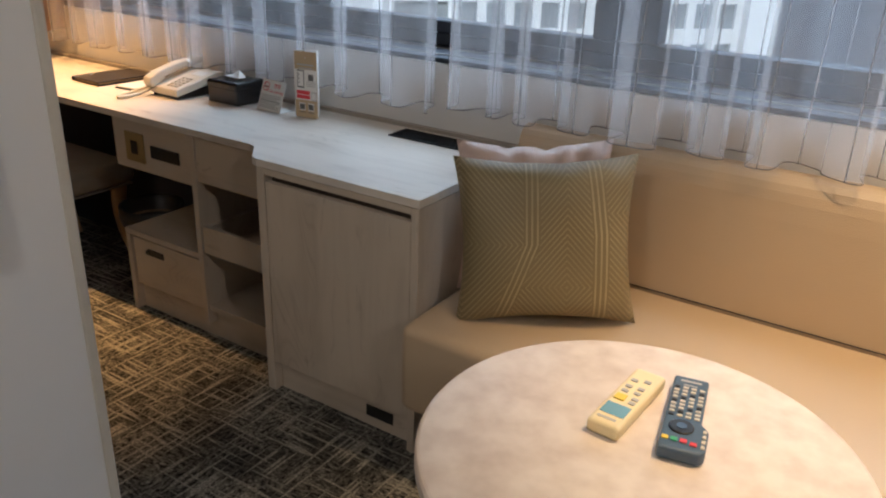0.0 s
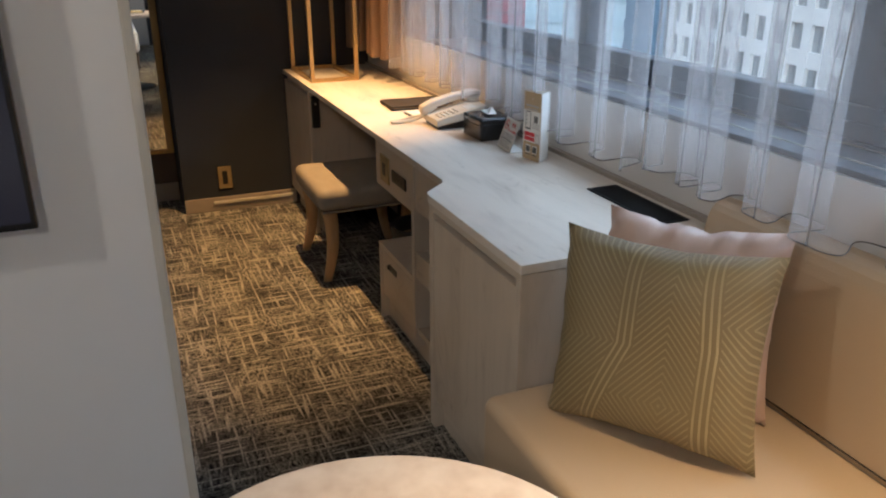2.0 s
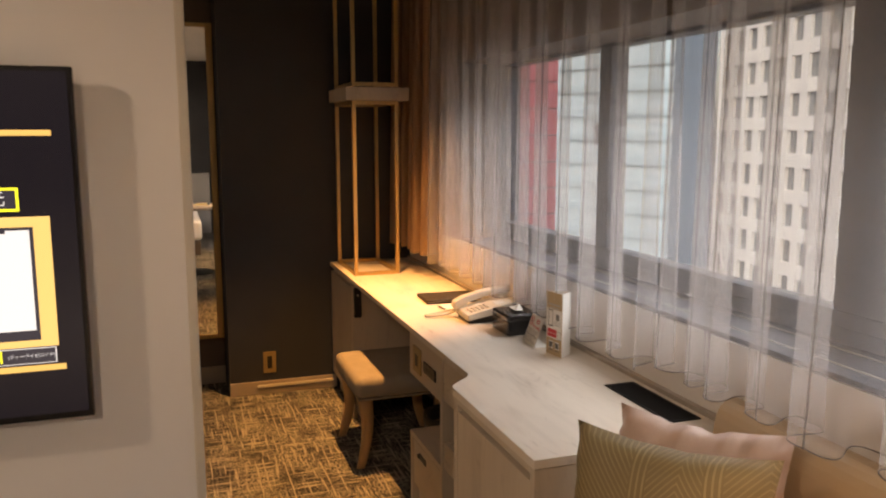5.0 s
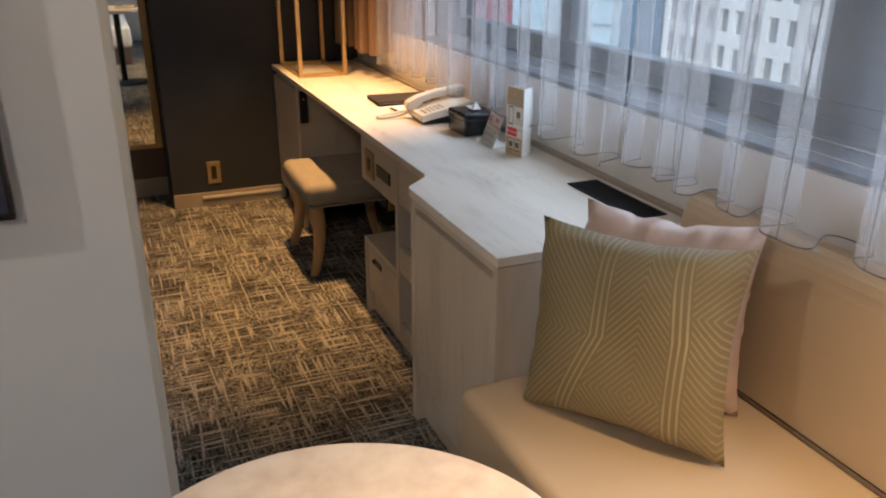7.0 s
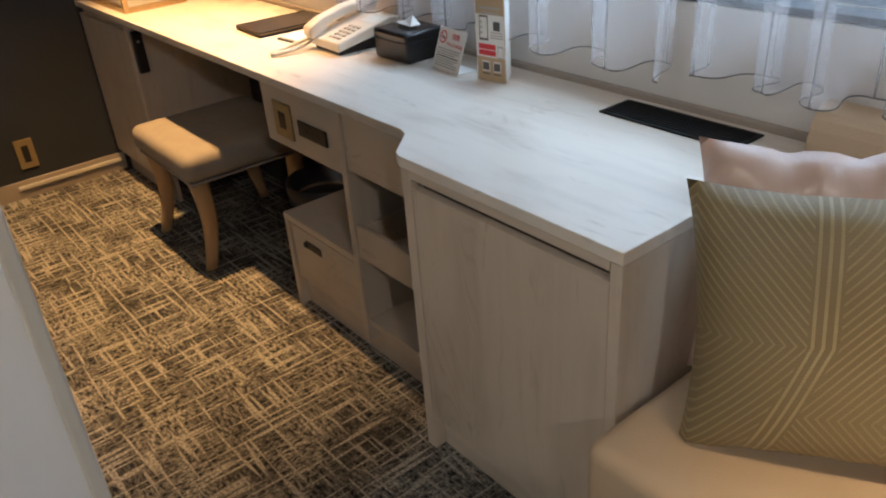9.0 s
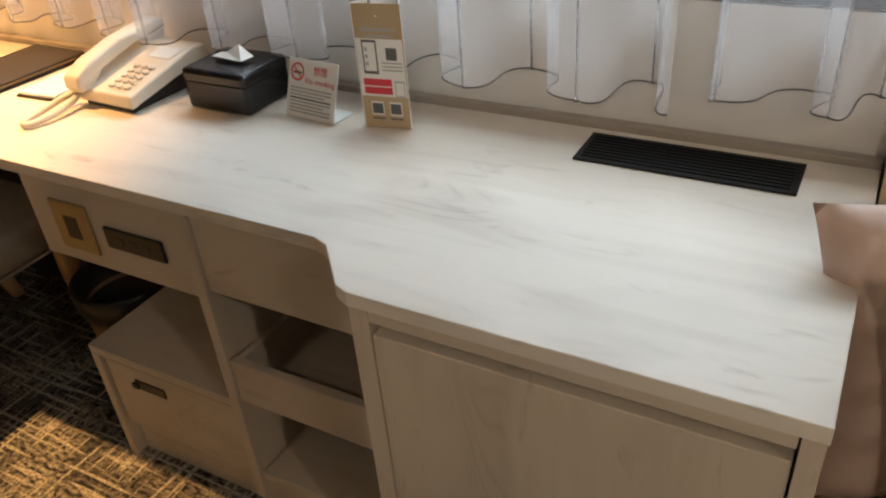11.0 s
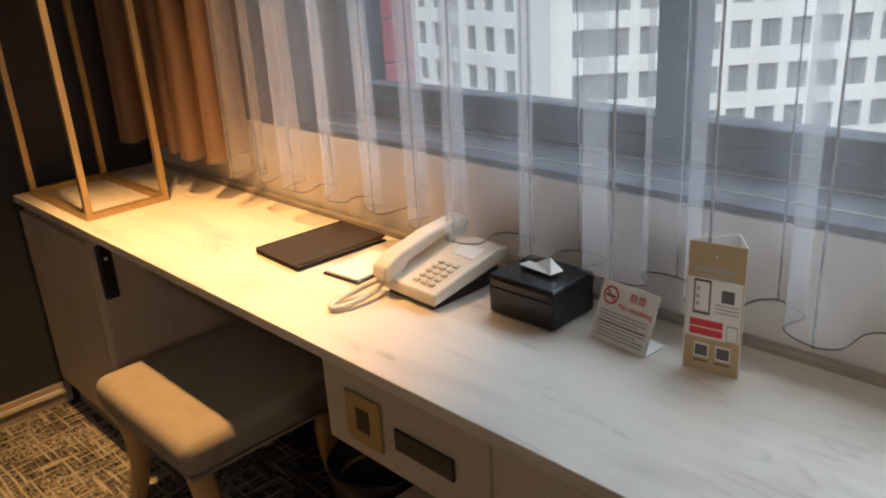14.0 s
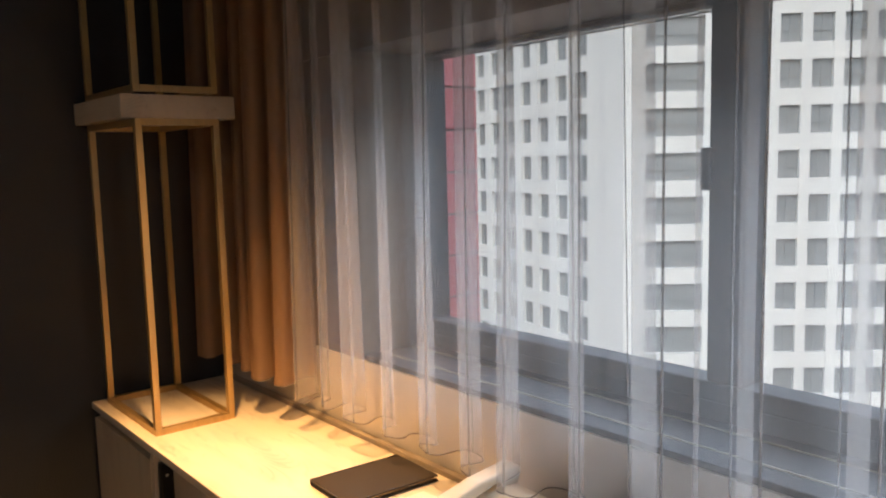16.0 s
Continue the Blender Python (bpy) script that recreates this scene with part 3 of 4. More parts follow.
cab = thing("fridge_cabinet", ONE, "pale oak cabinet with one tall plain door", "cabinet")
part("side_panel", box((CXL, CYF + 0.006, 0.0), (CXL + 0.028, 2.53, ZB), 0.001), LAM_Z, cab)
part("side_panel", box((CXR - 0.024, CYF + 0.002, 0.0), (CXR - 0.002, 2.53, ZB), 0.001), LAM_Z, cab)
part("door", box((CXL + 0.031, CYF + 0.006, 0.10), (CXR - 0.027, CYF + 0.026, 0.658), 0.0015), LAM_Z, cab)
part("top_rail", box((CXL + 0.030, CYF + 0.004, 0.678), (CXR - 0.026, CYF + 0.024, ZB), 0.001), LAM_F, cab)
# dark brown sheet behind the door gap stands in for its shade
part("recess", box((CXL + 0.03, CYF + 0.034, 0.60), (CXR - 0.026, CYF + 0.05, ZB)), BROWN_WALL, cab, "dark sheet added for the shade in the finger gap above the door")
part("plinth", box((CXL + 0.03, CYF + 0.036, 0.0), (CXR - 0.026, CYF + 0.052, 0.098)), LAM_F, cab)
part("vent", box((-0.668, CYF + 0.032, 0.032), (-0.575, CYF + 0.0355, 0.068), 0.002), BLACK, cab, "black vent in the plinth")

vent = thing("counter_vent", pose(-0.730, 2.467, ZT), "flat black louvred vent let into the worktop", "vent")
part("frame", box((-0.156, -0.047, 0.0005), (0.156, 0.047, 0.004), 0.0015), VENT_BLACK, vent)
for i in range(8):
    part("slat", box((-0.146, -0.037 + i * 0.0098, 0.0041), (0.146, -0.033 + i * 0.0098, 0.0062)), VENT_BLACK, vent)

# ---- brass shelf tower ----
tower = thing("brass_shelf_tower", pose(-3.02, 2.246, ZT), "square brass frame tower with a pale wooden shelf on the desk", "shelf")
HX, HY, S = 0.205, 0.107, 0.009


def brass_frame(z0, z1):
    for sx in (-1, 1):
        for sy in (-1, 1):
            part("post", box((sx * HX - S, sy * HY - S, z0 + 2 * S), (sx * HX + S, sy * HY + S, z1 - 2 * S), 0.001), BRASS, tower)
    for z in (z0, z1 - 2 * S):
        for s in (-1, 1):
            part("rail", box((-HX - S, s * HY - S, z), (HX + S, s * HY + S, z + 2 * S), 0.001), BRASS, tower)
            part("rail", box((s * HX - S, -HY + S, z), (s * HX + S, HY - S, z + 2 * S), 0.001), BRASS, tower)


brass_frame(0.0, 0.863)
part("shelf_board", box((-0.266, -0.136, 0.866), (0.17, 0.186, 0.930), 0.002), LAM_F, tower)
brass_frame(0.933, H - ZT - 0.004)

# ---- stool ----
st = thing("desk_stool", pose(-2.355, 2.20, 0), "low oatmeal cloth stool with beech legs under the desk", "stool")
part("seat", box((-0.235, -0.225, 0.315), (0.235, 0.225, 0.405), 0.032, seg=4), SEAT_CLOTH, st, smooth=True)
part("welt", box((-0.222, -0.212, 0.306), (0.222, 0.212, 0.3145), 0.003), SEAT_CLOTH, st)


def sabre_leg(sx, sy):
    """A flat tapered leg that sweeps outwards at the foot."""
    bm, rings = bmesh.new(), []
    for i in range(9):
        f = i / 8
        w, d = 0.030 - 0.013 * f, 0.019 - 0.007 * f
        cx, cy, z = sx * (0.178 + 0.016 * f * f), sy * (0.176 - 0.020 * math.sin(math.pi * f) * 0.7 + 0.026 * f * f), 0.306 * (1 - f)
        rings.append([bm.verts.new((cx + d * a, cy + w * b, z)) for a, b in ((-1, -0.6), (-0.6, -1), (0.6, -1), (1, -0.6), (1, 0.6), (0.6, 1), (-0.6, 1), (-1, 0.6))])
    for lo, hi in zip(rings, rings[1:]):
        for k in range(8):
            bm.faces.new((lo[k], lo[(k + 1) % 8], hi[(k + 1) % 8], hi[k]))
    bm.faces.new(rings[0])
    bm.faces.new(rings[-1])
    return bm


for sx in (-1, 1):
    for sy in (-1, 1):
        part("leg", sabre_leg(sx, sy), BEECH, st, smooth=True)

bin_ = thing("waste_bin", pose(-1.92, 2.33, 0), "round brown waste bin with a black liner under the desk", "waste bin")
part("body", lathe([(0.082, 0.002), (0.086, 0.006), (0.112, 0.282), (0.116, 0.288), (0.110, 0.288), (0.104, 0.27), (0.078, 0.012)], 36), WALNUT, bin_, smooth=True)
part("liner", lathe([(0.1125, 0.225), (0.1185, 0.26), (0.1195, 0.29), (0.116, 0.294), (0.104, 0.285), (0.098, 0.20)], 36), BLACK, bin_, "crumpled black bin liner", smooth=True)

# ---- things on the desk ----
fold = thing("leather_folder", pose(-2.136, 2.392, ZT, 0, 0, -3), "dark brown leatherette guest folder lying closed on the desk", "folder")
part("back_cover", box((-0.084, -0.120, 0.001), (0.084, 0.120, 0.005), 0.0015), BROWN_LEATHER, fold)
part("page_block", box((-0.080, -0.113, 0.0052), (0.077, 0.113, 0.0105), 0.0005), KRAFT, fold, "tan page block")
part("front_cover", box((-0.084, -0.120, 0.0107), (0.084, 0.120, 0.0155), 0.0015, m=pose(0, 0, 0, 0, -0.8)), BROWN_LEATHER, fold)
part("spine", box((-0.0875, -0.120, 0.0012), (-0.0842, 0.120, 0.0155), 0.0012), BROWN_LEATHER, fold)

pad = thing("memo_pad", pose(-1.958, 2.372, ZT, 0, 0, 4), "white memo pad on a dark holder", "notepad")
part("holder", box((-0.053, -0.072, 0.0006), (0.053, 0.072, 0.005), 0.0015), BLACK, pad)
part("page_block", box((-0.049, -0.068, 0.0051), (0.049, 0.068, 0.010), 0.0008), PAPER, pad)

phone = thing("telephone", pose(-1.758, 2.412, ZT, 0, 0, -2), "ivory corded desk telephone with its handset on the rest", "telephone")


def side_solid(section, x0, x1, bevel):
    """A solid from x0 to x1 over a side view of (y, z)."""
    bm = bmesh.new()
    fa = bm.faces.new([bm.verts.new((x0, y, z)) for y, z in section])
    ex = bmesh.ops.extrude_face_region(bm, geom=[fa])["geom"]
    bmesh.ops.translate(bm, vec=(x1 - x0, 0, 0), verts=[g for g in ex if isinstance(g, bmesh.types.BMVert)])
    bmesh.ops.bevel(bm, geom=list(bm.edges), offset=bevel, segments=3, affect="EDGES", profile=0.5)
    return bm


part("body", side_solid([(-0.100, 0.010), (0.100, 0.046), (0.104, 0.070), (0.072, 0.074), (-0.100, 0.034)], -0.076, 0.074, 0.0045), IVORY, phone)
part("foot", side_solid([(-0.092, 0.0), (0.085, 0.0), (0.080, 0.041), (-0.092, 0.0105)], -0.066, 0.064, 0.0015), BLACK, phone, "black wedge foot")
SL = pose(0, 0, 0.0, math.degrees(math.atan2(0.040, 0.172)))
for r in range(5):
    for c in range(3):
        x, y = 0.004 + c * 0.0205, -0.066 + r * 0.0165
        part("key", box((x - 0.0068, y - 0.0045, 0.0555), (x + 0.0068, y + 0.0045, 0.0605), 0.0018, m=SL), KEY, phone)
part("number_card", box((0.000, 0.034, 0.0562), (0.058, 0.070, 0.0574), 0.0005, m=SL), PAPER, phone)
hand = part("handset", side_solid([(-0.118, 0.036), (-0.066, 0.046), (-0.058, 0.058), (0.052, 0.086), (0.064, 0.080), (0.112, 0.084), (0.116, 0.104), (0.100, 0.112), (0.0, 0.100), (-0.080, 0.080), (-0.116, 0.062)], -0.083, -0.040, 0.0065), IVORY, phone, smooth=True)
part("earpiece", box((-0.080, 0.066, 0.070), (-0.043, 0.110, 0.088), 0.006), IVORY, hand)
part("mouthpiece", box((-0.080, -0.114, 0.030), (-0.043, -0.072, 0.048), 0.006), IVORY, hand)
loop = []
for i in range(420):
    f = i / 419
    a = f * 2 * math.pi * 0.93 + 0.25
    c = Vector((-0.078 + 0.019 * math.sin(a), -0.160 + 0.062 * math.cos(a), 0.0085 + 0.016 * ((1 + math.cos(a)) / 2) ** 2))
    w = i * 0.95
    loop.append(c + Vector((0.0028 * math.cos(w), 0.0, 0.0028 * math.sin(w))))
part("cord", tube(loop, 0.0042, 6), IVORY, phone, "coiled ivory cord", smooth=True)

tis = thing("tissue_box", pose(-1.541, 2.437, ZT, 0, 0, 0), "black leatherette tissue box with one white tissue showing", "tissue box")
part("body", box((-0.0720, -0.0610, 0.001), (0.0720, 0.0610, 0.0575), 0.006), GLOSS_BLACK, tis)
part("lid", box((-0.0735, -0.0625, 0.0500), (0.0735, 0.0625, 0.077), 0.009, seg=4), GLOSS_BLACK, tis)
tb = bmesh.new()
v = [tb.verts.new(p) for p in ((-0.042, -0.01, 0.084), (0.035, -0.018, 0.084), (0.040, 0.012, 0.084), (-0.038, 0.014, 0.084), (-0.012, 0.0, 0.091), (0.016, 0.006, 0.106))]
for q in ((0, 1, 5, 4), (1, 2, 5), (2, 3, 4, 5), (3, 0, 4)):
    tb.faces.new([v[i] for i in q])
part("tissue", tb, PAPER, tis)

sign = thing("no_smoking_sign", pose(-1.362, 2.405, ZT, 0, 0, -6), "white bent acrylic sign with a red no smoking mark and lettering", "sign")
LEAN = pose(0, 0, 0, -20)
part("panel", box((-0.056, 0, 0.001), (0.056, 0.002, 0.101), 0.0006, m=LEAN), PAPER, sign)
part("foot", box((-0.056, 0.0022, 0.0004), (0.056, 0.055, 0.0022), 0.0006), PAPER, sign)
FACE = LEAN @ pose(0, -0.0004, 0, 90)
words("lettering", "No smoking", 0.0135, FACE @ Matrix.Translation((0.018, 0.065, 0)), RED_INK, sign)
words("lettering", "禁煙", 0.016, FACE @ Matrix.Translation((0.018, 0.083, 0)), RED_INK, sign)
ring = bmesh.new()
outer = [ring.verts.new((0.0155 * math.cos(a), 0.0155 * math.sin(a), 0)) for a in (i * math.pi / 16 for i in range(32))]
inner = [ring.verts.new((0.0122 * math.cos(a), 0.0122 * math.sin(a), 0)) for a in (i * math.pi / 16 for i in range(32))]
for i in range(32):
    ring.faces.new((outer[i], outer[(i + 1) % 32], inner[(i + 1) % 32], inner[i]))
box((-0.0135, -0.0014, -0.0001), (0.0135, 0.0014, 0.0001), bm=ring, m=pose(0, 0, 0, 0, 0, -45))
ring.transform(FACE @ Matrix.Translation((-0.034, 0.078, 0.0004)))
part("mark", ring, RED_INK, sign, "red ring with a bar")
part("cigarette", box((-0.010, -0.0018, 0), (0.010, 0.0018, 0.0002), m=FACE @ Matrix.Translation((-0.034, 0.077, 0.0001))), GREY_INK, sign)
for i in range(8):
    part("text_bar", box((-0.048, -0.0014, 0), (0.046 - 0.016 * (i % 3 == 2), 0.0014, 0.0002), m=FACE @ Matrix.Translation((0, 0.051 - i * 0.0058, 0))), PALE_INK if i != 3 else GREY_INK, sign)

card = thing("tent_card", ONE, "three-sided kraft and white tent card with a printed phone guide", "tent card")
A, B, C = (-1.252, 2.417), (-1.168, 2.430), (-1.205, 2.480)
ZC = ZT + 0.207


def leaf(p, q, z0, z1):
    d = Vector((q[0] - p[0], q[1] - p[1], 0))
    nrm = Vector((d.y, -d.x, 0)).normalized() * 0.0012
    bm = bmesh.new()
    vs = [bm.verts.new(Vector((*a, z)) + o) for o in (Vector((0, 0, 0)), -nrm) for a, z in ((p, z0), (q, z0), (q, z1), (p, z1))]
    for f in ((0, 1, 2, 3), (7, 6, 5, 4), (0, 4, 5, 1), (1, 5, 6, 2), (2, 6, 7, 3), (3, 7, 4, 0)):
        bm.faces.new([vs[i] for i in f])
    return bm


for p, q in ((A, B), (B, C), (C, A)):
    part("panel", leaf(p, q, ZT + 0.001, ZC), KRAFT if (p, q) == (A, B) else PAPER, card)
d = Vector((B[0] - A[0], B[1] - A[1], 0))
CF = Matrix.Translation((A[0], A[1], ZT)) @ pose(0, 0, 0, 0, 0, math.degrees(math.atan2(d.y, d.x))) @ pose(0, -0.0006, 0, 90)
CW = d.length


def print_on(name, u0, u1, v0, v1, mat, lift=0.0, label=""):
    part(name, box((u0 * CW, v0, lift), (u1 * CW, v1, lift + 0.0003), m=CF), mat, card, label)


print_on("print_field", 0.03, 0.97, 0.056, 0.152, PAPER, label="white printed field")
print_on("print_line", 0.15, 0.85, 0.164, 0.169, PALE_INK)
print_on("print_line", 0.22, 0.80, 0.154, 0.158, PALE_INK)
print_on("print_phone", 0.14, 0.44, 0.094, 0.150, GREY_INK, 0.0004)
print_on("print_phone_screen", 0.17, 0.41, 0.099, 0.146, PAPER, 0.0008)
for i in range(3):
    print_on("print_icon", 0.19, 0.25, 0.108 + i * 0.012, 0.114 + i * 0.012, PALE_INK, 0.0012)
print_on("print_block", 0.62, 0.84, 0.118, 0.138, GREY_INK, 0.0004)
for i in range(3):
    print_on("print_line", 0.52, 0.93, 0.112 - i * 0.006, 0.1145 - i * 0.006, PALE_INK, 0.0004)
print_on("print_banner", 0.10, 0.68, 0.074, 0.086, RED_INK, 0.0004)
print_on("print_banner", 0.10, 0.68, 0.060, 0.072, RED_INK, 0.0004)
print_on("print_phone", 0.74, 0.94, 0.056, 0.084, PALE_INK, 0.0004)
print_on("print_phone_screen", 0.76, 0.92, 0.059, 0.081, PAPER, 0.0008)
for u in (0.22, 0.60):
    print_on("print_field", u - 0.02, u + 0.24, 0.023, 0.047, PAPER, 0.0003)
    print_on("print_block", u, u + 0.22, 0.026, 0.044, GREY_INK, 0.0007)
    print_on("print_line", u - 0.02, u + 0.24, 0.016, 0.019, GREY_INK, 0.0004)
part("hole", lathe([(0.0016, 0.0), (0.0016, 0.0004)], 12), PAPER, card).data.transform(CF @ Matrix.Translation((CW * 0.5, 0.188, 0)))

# ---- sofa ----
SX0, SX1, SEAT = -0.470, 1.25, 0.44
sofa = thing("window_sofa", ONE, "long camel leatherette bench sofa built along the window wall", "sofa")
part("seat", box((SX0, 1.915, 0.20), (SX1, 2.47, SEAT), 0.028, seg=5), LEATHER, sofa, smooth=True)
part("base", box((SX0 + 0.03, 1.98, 0.0), (SX1 - 0.02, 2.45, 0.198)), BROWN_WALL, sofa, "dark recessed plinth")
bb = bmesh.new()
sec = [(2.468, SEAT - 0.01), (2.545, SEAT - 0.01), (2.554, 0.79), (2.550, 0.800), (2.540, 0.806), (2.528, 0.808), (2.512, 0.805), (2.498, 0.797), (2.488, 0.785), (2.481, 0.768), (2.476, 0.745), (2.472, 0.70), (2.469, 0.60)]
fa = bb.faces.new([bb.verts.new((CXR + 0.004, y, z)) for y, z in sec])
ex = bmesh.ops.extrude_face_region(bb, geom=[fa])["geom"]
bmesh.ops.translate(bb, vec=(SX1 - CXR - 0.004, 0, 0), verts=[g for g in ex if isinstance(g, bmesh.types.BMVert)])
part("backrest", bb, LEATHER, sofa)
part("seam", tube([(SX0 + 0.01, 2.466, SEAT + 0.001), (SX1 - 0.01, 2.466, SEAT + 0.001)], 0.0016, 6), BROWN_LEATHER, sofa, "dark seam line")


def cushion(name, size, tall, thick, m, mat, label, seed, pucker=0.0):
    """A stuffed square cushion with pinched corners and drawn-in sides."""
    rnd = random.Random(seed)
    n = 26
    t = thing(name, m, label, "cushion", "cushions on the sofa")
    bm = bmesh.new()
    grids = []
    ph = [rnd.uniform(0, 6.28) for _ in range(4)]
    for side in (-1, 1):
        g = []
        for i in range(n + 1):
            row = []
            for j in range(n + 1):
                u, v = 2 * i / n - 1, 2 * j / n - 1
                pull = 1 - 0.10 * (1 - u * u) * abs(v) ** 3 - 0.0
                pullu = 1 - 0.10 * (1 - v * v) * abs(u) ** 3
                x, z = u * size / 2 * pullu, v * tall / 2 * pull
                bulge = max((1 - u ** 4) * (1 - v ** 4), 0) ** 0.55
                y = side * thick / 2 * bulge
                near = (abs(u) ** 6 + abs(v) ** 6) * (1 - min(1, abs(u * v) ** 4))
                y += pucker * near * 0.010 * math.sin(17 * (u if abs(v) > abs(u) else v) + 3 * math.sin(4 * u + ph[3]) + ph[0]) * bulge ** 0.4
                y += 0.005 * math.sin(5 * u + ph[1]) * math.sin(4 * v + ph[2]) * bulge
                tuck = math.exp(-((u - 0.15) / 0.10) ** 2) + 0.7 * math.exp(-((u + 0.35) / 0.08) ** 2)
                z -= 0.0035 * pucker * tuck * max(v, 0.0) ** 5
                y *= 1 - 0.10 * pucker * tuck * max(v, 0.0) ** 3
                row.append(bm.verts.new((x, y, z)))
            g.append(row)
        grids.append(g)
        for i in range(n):
            for j in range(n):
                bm.faces.new((g[i][j], g[i + 1][j], g[i + 1][j + 1], g[i][j + 1]))
    part("cover", bm, mat, t, smooth=True)
    return t


def stand(p, lean, yaw):
    return Matrix.Translation(p) @ pose(0, 0, 0, 0, 0, yaw) @ pose(0, 0, 0, lean) @ pose(0, 0, 0, 0, -3.5)


cushion("patterned_cushion", 0.432, 0.405, 0.15, stand((-0.231, 2.172, SEAT + 0.192), -14, 30), CHEVRON, "square olive and gold cushion woven with chevrons and diamonds", 4, 0.6)
cushion("satin_cushion", 0.400, 0.392, 0.13, stand((-0.340, 2.325, SEAT + 0.184), -14, 28), PINK, "square blush pink satin cushion behind the patterned one", 9, 3.0)

# ---- round table and what lies on it ----
TX, TY, TZ = 0.262, 1.455, 0.69
tab = thing("round_table", pose(TX, TY, 0), "small round table with mottled stone-look top on dark pedestal", "table")
part("tabletop", lathe([(0.284, TZ - 0.030), (0.294, TZ - 0.028), (0.299, TZ - 0.022), (0.299, TZ - 0.005), (0.296, TZ - 0.001), (0.292, TZ)], 96), STONE, tab)
part("pedestal", lathe([(0.028, 0.02), (0.028, TZ - 0.05), (0.09, TZ - 0.036), (0.09, TZ - 0.031)], 24), STEEL, tab, smooth=True)
part("base", lathe([(0.205, 0.0), (0.208, 0.006), (0.200, 0.014), (0.05, 0.022), (0.03, 0.03)], 48), STEEL, tab, smooth=True)

r1 = thing("air_conditioner_remote", pose(0.212, 1.538, TZ, 0, 0, -3), "cream air conditioner remote with a small screen lying on the table", "remote control")
part("body", box((-0.024, -0.085, 0.0006), (0.024, 0.085, 0.022), 0.006, seg=3), CREAM_REMOTE, r1)
part("screen", box((-0.018, -0.058, 0.0221), (0.018, -0.028, 0.0227), 0.0002), LCD, r1)
part("label_bar", box((-0.015, -0.071, 0.0221), (0.012, -0.066, 0.0225)), PALE_INK, r1)
part("button", box((-0.016, -0.018, 0.0221), (0.000, -0.002, 0.0245), 0.001), YELLOW, r1, "yellow button")
for x, y in ((0.012, -0.016), (0.012, -0.004), (-0.010, 0.010), (0.008, 0.012), (-0.010, 0.024), (0.008, 0.026), (-0.010, 0.044), (0.008, 0.050)):
    part("button", box((x - 0.005, y - 0.004, 0.0221), (x + 0.005, y + 0.004, 0.024), 0.001), PALE_INK, r1)

r2 = thing("television_remote", pose(0.290, 1.552, TZ, 0, 0, 11), "slate blue television remote with rows of small buttons", "remote control")
ol = [(-0.025, -0.095), (0.028, -0.095), (0.036, -0.085), (0.036, -0.035), (0.025, -0.022), (0.025, 0.095), (-0.025, 0.095)]
part("body", prism(ol, 0.001, 0.021, 0.004), NAVY, r2)
part("nameplate", box((-0.015, 0.078, 0.0212), (0.015, 0.083, 0.0216)), PALE_INK, r2)
part("label_bar", box((-0.010, 0.068, 0.0212), (0.010, 0.071, 0.0215)), PALE_INK, r2)
for r in range(9):
    for c in range(4):
        x, y = -0.0175 + c * 0.0117, 0.060 - r * 0.0095
        part("button", box((x - 0.0038, y - 0.0026, 0.0212), (x + 0.0038, y + 0.0026, 0.0230), 0.0008), KEY if (r + c) % 4 else BLACK, r2)
part("dial", lathe([(0.017, 0.0212), (0.017, 0.0225), (0.0155, 0.0235)], 24), BLACK, r2).data.transform(Matrix.Translation((0, -0.042, 0)))
part("dial_centre", lathe([(0.007, 0.0236), (0.007, 0.0245)], 16), NAVY, r2).data.transform(Matrix.Translation((0, -0.042, 0)))
for x, mt in ((-0.018, YELLOW), (-0.006, GREEN), (0.006, RED_INK), (0.019, RED_INK)):
    part("button", box((x - 0.0045, -0.078 - 0.003 * (x > 0.01), 0.0212), (x + 0.0045, -0.070 - 0.003 * (x > 0.01), 0.0235), 0.0008), mt, r2)
for i in range(4):
    part("button", box((0.0285, -0.082 + i * 0.012, 0.0212), (0.0335, -0.075 + i * 0.012, 0.023), 0.0006), KEY, r2)

# ---- television ----
tv = thing("television", pose(PX + 0.002, 0.495, 1.2085), "large flat black television showing a gold and black advert", "television")
TW, TH = 0.617, 0.3515
part("mount", box((0, -0.2, -0.15), (0.028, 0.2, 0.15)), BLACK, tv)
part("body", box((0.029, -TW, -TH), (0.052, TW, TH), 0.003), GLOSS_BLACK, tv)
SCREEN = glow("screen_black", (0.020, 0.018, 0.028), 0.3)
GOLD = glow("screen_gold", (0.80, 0.52, 0.16), 0.75)
PANEL = glow("screen_panel", (0.80, 0.56, 0.20), 0.8)
LIT = glow("screen_white", (0.85, 0.93, 1.0), 0.65)
DIM = glow("screen_dark", (0.05, 0.05, 0.07), 0.5)
LIME = glow("screen_lime", (0.85, 0.9, 0.05), 1.0)
BLUE = glow("screen_blue", (0.08, 0.35, 0.75), 0.8)
part("screen", box((0.0522, -TW + 0.01, -TH + 0.014), (0.0530, TW - 0.01, TH - 0.01)), SCREEN, tv, "lit screen")


def on_screen(name, y0, y1, z0, z1, mat, lift):
    part(name, box((0.0530 + lift, y0 - 0.495, z0 - 1.2085), (0.0533 + lift, y1 - 0.495, z1 - 1.2085)), mat, tv)


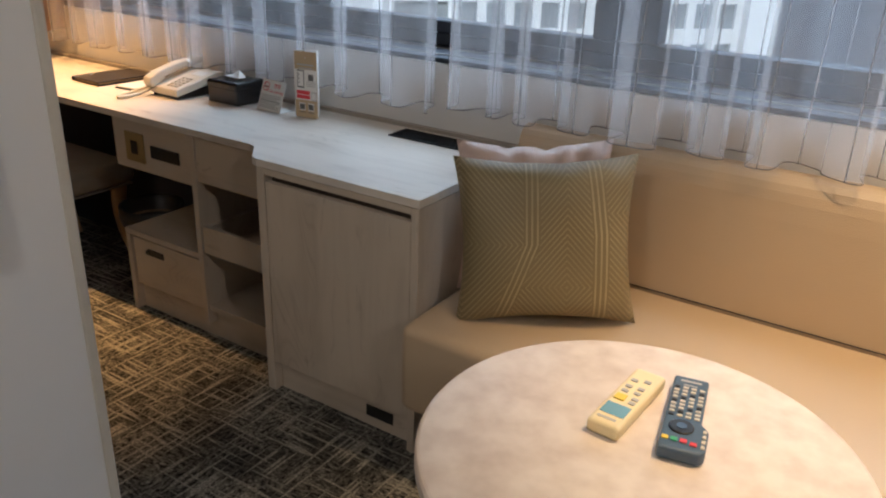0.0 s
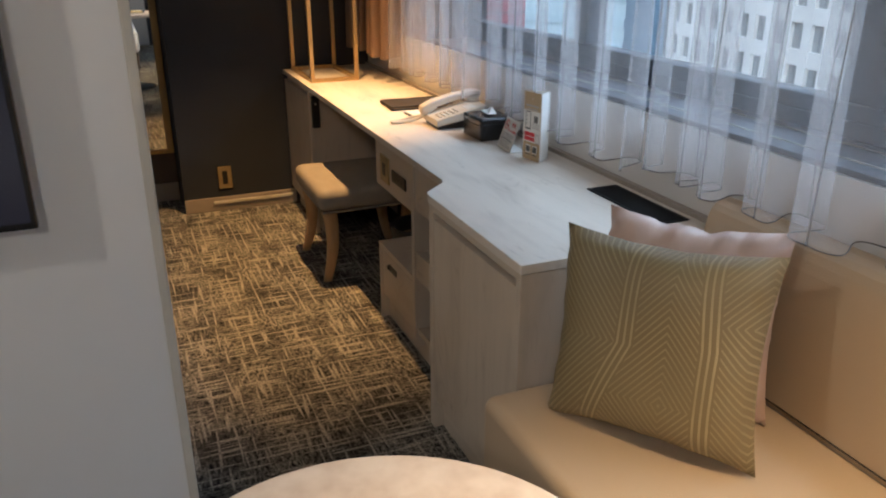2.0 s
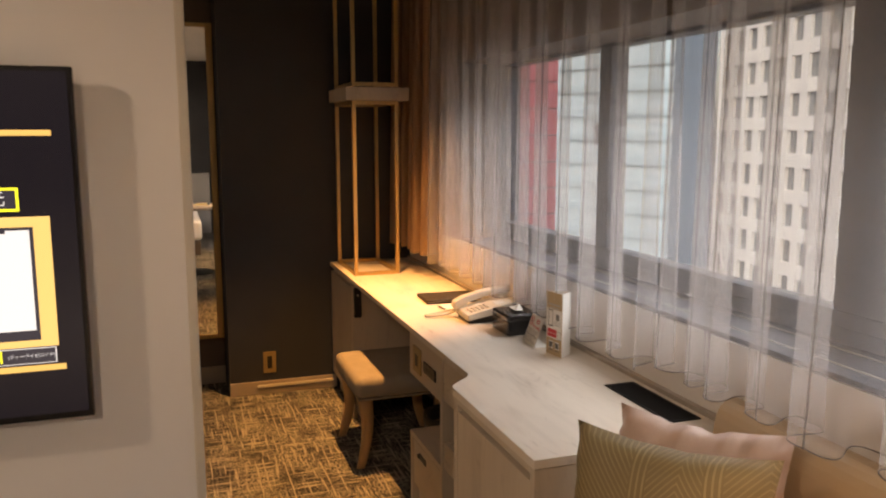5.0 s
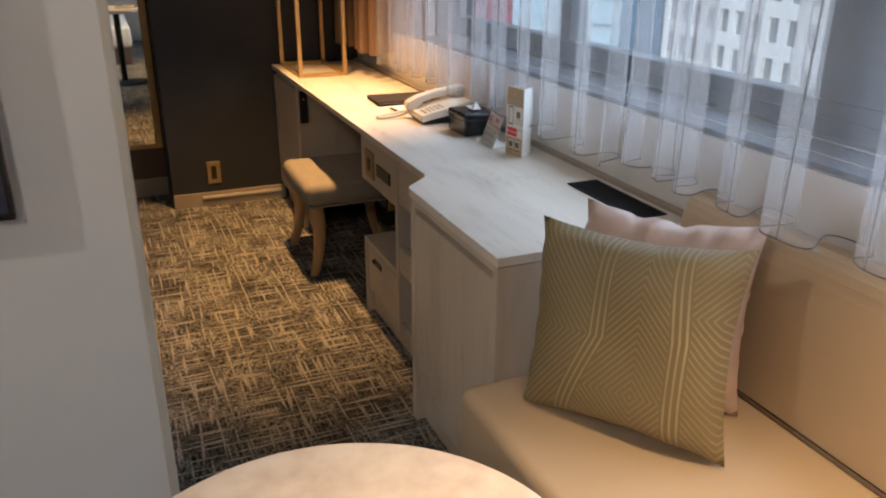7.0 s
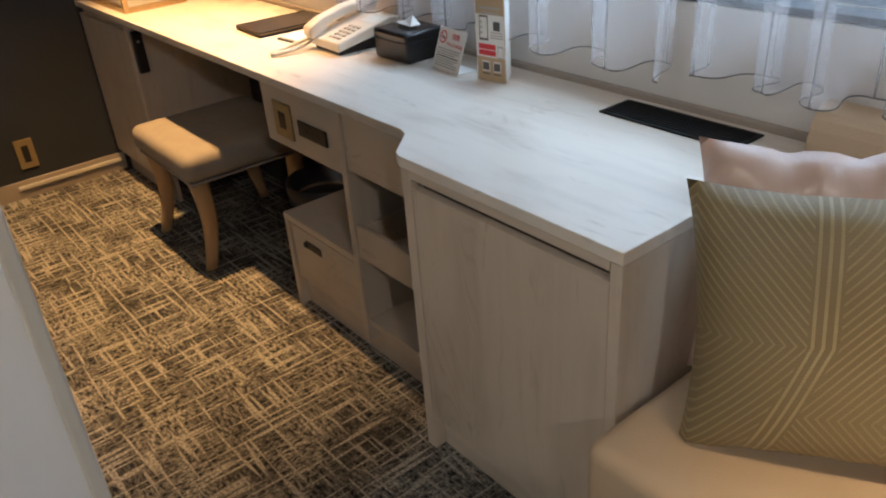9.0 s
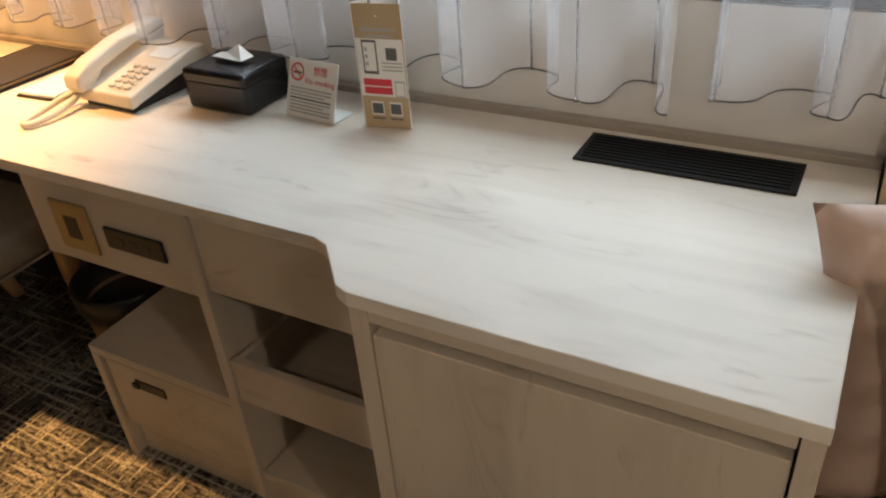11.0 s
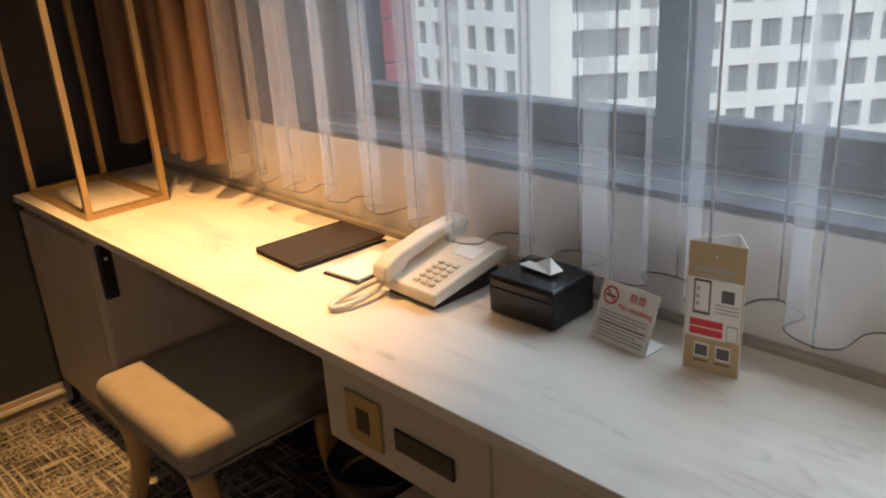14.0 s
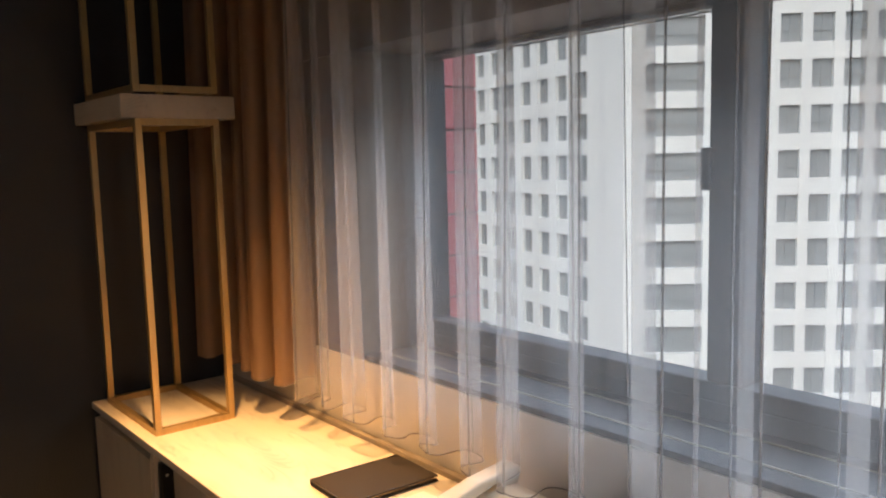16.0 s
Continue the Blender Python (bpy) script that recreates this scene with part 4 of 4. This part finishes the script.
on_screen("screen_line", -0.02, 1.068, 1.428, 1.439, GOLD, 0)
on_screen("screen_line", -0.02, 1.066, 0.962, 0.974, GOLD, 0)
on_screen("screen_frame", 0.30, 1.003, 1.283, 1.329, LIME, 0)
on_screen("screen_frame_inside", 0.304, 0.998, 1.288, 1.324, DIM, 0.0004)
on_screen("screen_panel", 0.40, 1.055, 1.012, 1.272, PANEL, 0)
on_screen("screen_phone", 0.860, 1.024, 1.026, 1.252, DIM, 0.0004)
on_screen("screen_phone_page", 0.867, 1.017, 1.046, 1.246, LIT, 0.0008)
on_screen("screen_phone_notch", 0.915, 0.975, 1.240, 1.2465, DIM, 0.0012)
for i in range(5):
    on_screen("screen_icon", 0.908, 0.935, 1.185 - i * 0.031, 1.203 - i * 0.031, BLUE if i % 3 != 2 else DIM, 0.0012)
on_screen("screen_caption_box", 0.40, 1.050, 0.978, 1.010, LIT, 0)
on_screen("screen_caption_field", 0.401, 1.048, 0.9795, 1.0085, DIM, 0.0004)
SF = pose(0.0542, 0, 0, 90, 0, 90)
for body, size, y, z, mt in (("IE", 0.036, 0.955, 1.378, LIT), ("還元", 0.032, 0.948, 1.306, LIT), ("VO1", 0.036, 0.925, 0.994, LIME), ("(ディーブイゼロイチ)", 0.0088, 1.005, 0.994, LIT)):
    words("screen_text", body, size, Matrix.Translation((0, y - 0.495, z - 1.2085)) @ SF, mt, tv)

# ---- bed seen in the mirror ----
bed = thing("bed", pose(1.45, -0.4, 0), "made bed with white linen on a dark base", "bed")
part("base", box((0.02, 0, 0), (2.0, 1.98, 0.17), 0.01), BROWN_WALL, bed)
part("mattress", box((0, -0.02, 0.172), (2.02, 2.0, 0.40), 0.04, seg=4), LINEN, bed, smooth=True)
part("headboard", box((2.06, -0.3, 0), (2.13, 2.2, 0.85), 0.01), HEADBOARD, bed)

# ---- outside ----
structure("ground", box((-900, 3.5, -40.2), (900, 1500, -40)), ASPHALT, "grey street level far below", "ground")

fin = thing("red_tiled_pier", pose(-2.56, 2.88, 0), "dull red tiled pier on the outside of the building", "pier")
part("core", box((-0.5, 0, -3), (-0.012, 0.235, 4)), GREY_INK, fin)
tile = mesh_of("tile", box((-0.011, 0.002, -0.062), (0, 0.231, 0.062), 0.003), RED_TILE)
for i in range(26):
    ob = new("tile", tile)
    ob.parent = fin
    ob.location = (0, 0, -0.6 + 0.130 * i)

FLOOR_H, ROWS_N, Z_LOW = 3.3, 13, -21.0


def office_block(name, p, q, bays, label):
    """A white gridded facade from p to q, with bays (start, width of the opening) and recessed glass."""
    d = Vector((q[0] - p[0], q[1] - p[1], 0))
    m = Matrix.Translation((p[0], p[1], 0)) @ pose(0, 0, 0, 0, 0, math.degrees(math.atan2(d.y, d.x)))
    b = thing(name, m, label, "building")
    bm, ln = bmesh.new(), d.length
    at = 0.0
    top_z = Z_LOW + ROWS_N * FLOOR_H
    for s, w in bays + [(ln, 0)]:
        if s > at:
            box((at, 0, Z_LOW - 19), (s, 0.5, top_z + 8), bm=bm)
        at = s + w
    for r in range(ROWS_N + 1):
        z = Z_LOW + r * FLOOR_H
        for s, w in bays:
            box((s, 0.03, z - 0.62), (s + w, 0.5, z + 0.62) if r < ROWS_N else (s + w, 0.5, top_z + 8), bm=bm)
    for s, w in bays:
        box((s, 0.03, Z_LOW - 19), (s + w, 0.5, Z_LOW - 0.63), bm=bm)
    part("wall", bm, CONCRETE, b)
    panes = {}
    for s, w in bays:
        if w not in panes:
            g = box((0, 0.30, -1.02), (w, 0.34, 1.02))
            box((w / 2 - 0.05, 0.24, -1.02), (w / 2 + 0.05, 0.30, 1.02), bm=g)
            box((0, 0.22, -0.25), (w, 0.29, -0.19), bm=g)
            panes[w] = mesh_of("window", g, FAR_GLASS)
        for r in range(ROWS_N):
            ob = new("window", panes[w])
            ob.parent = b
            ob.location = (s, 0, Z_LOW + (r + 0.5) * FLOOR_H)
    part("core", box((0, 0.52, Z_LOW - 19), (ln, 6, top_z + 8)), CONCRETE, b)
    return b


office_block("office_building", (-38.0, 49.8), (-14.0, 76.0), [(1.6, 4.3)] + [(6.7 + 2.3 * i, 1.55) for i in range(11)], "white tiled office tower with a grid of square windows")
office_block("office_building_wing", (-71.7, 57.7), (-38.05, 49.8), [(1.0 + 2.75 * i, 1.6) for i in range(11)], "white tiled wing of the office tower with narrow windows")
# no real haze in the air: the tower's colours carry it
far = thing("hazy_tower", pose(-110, 62, -40, 0, 0, 25), "far glass tower with the haze put into its pale blue-grey colour", "building")
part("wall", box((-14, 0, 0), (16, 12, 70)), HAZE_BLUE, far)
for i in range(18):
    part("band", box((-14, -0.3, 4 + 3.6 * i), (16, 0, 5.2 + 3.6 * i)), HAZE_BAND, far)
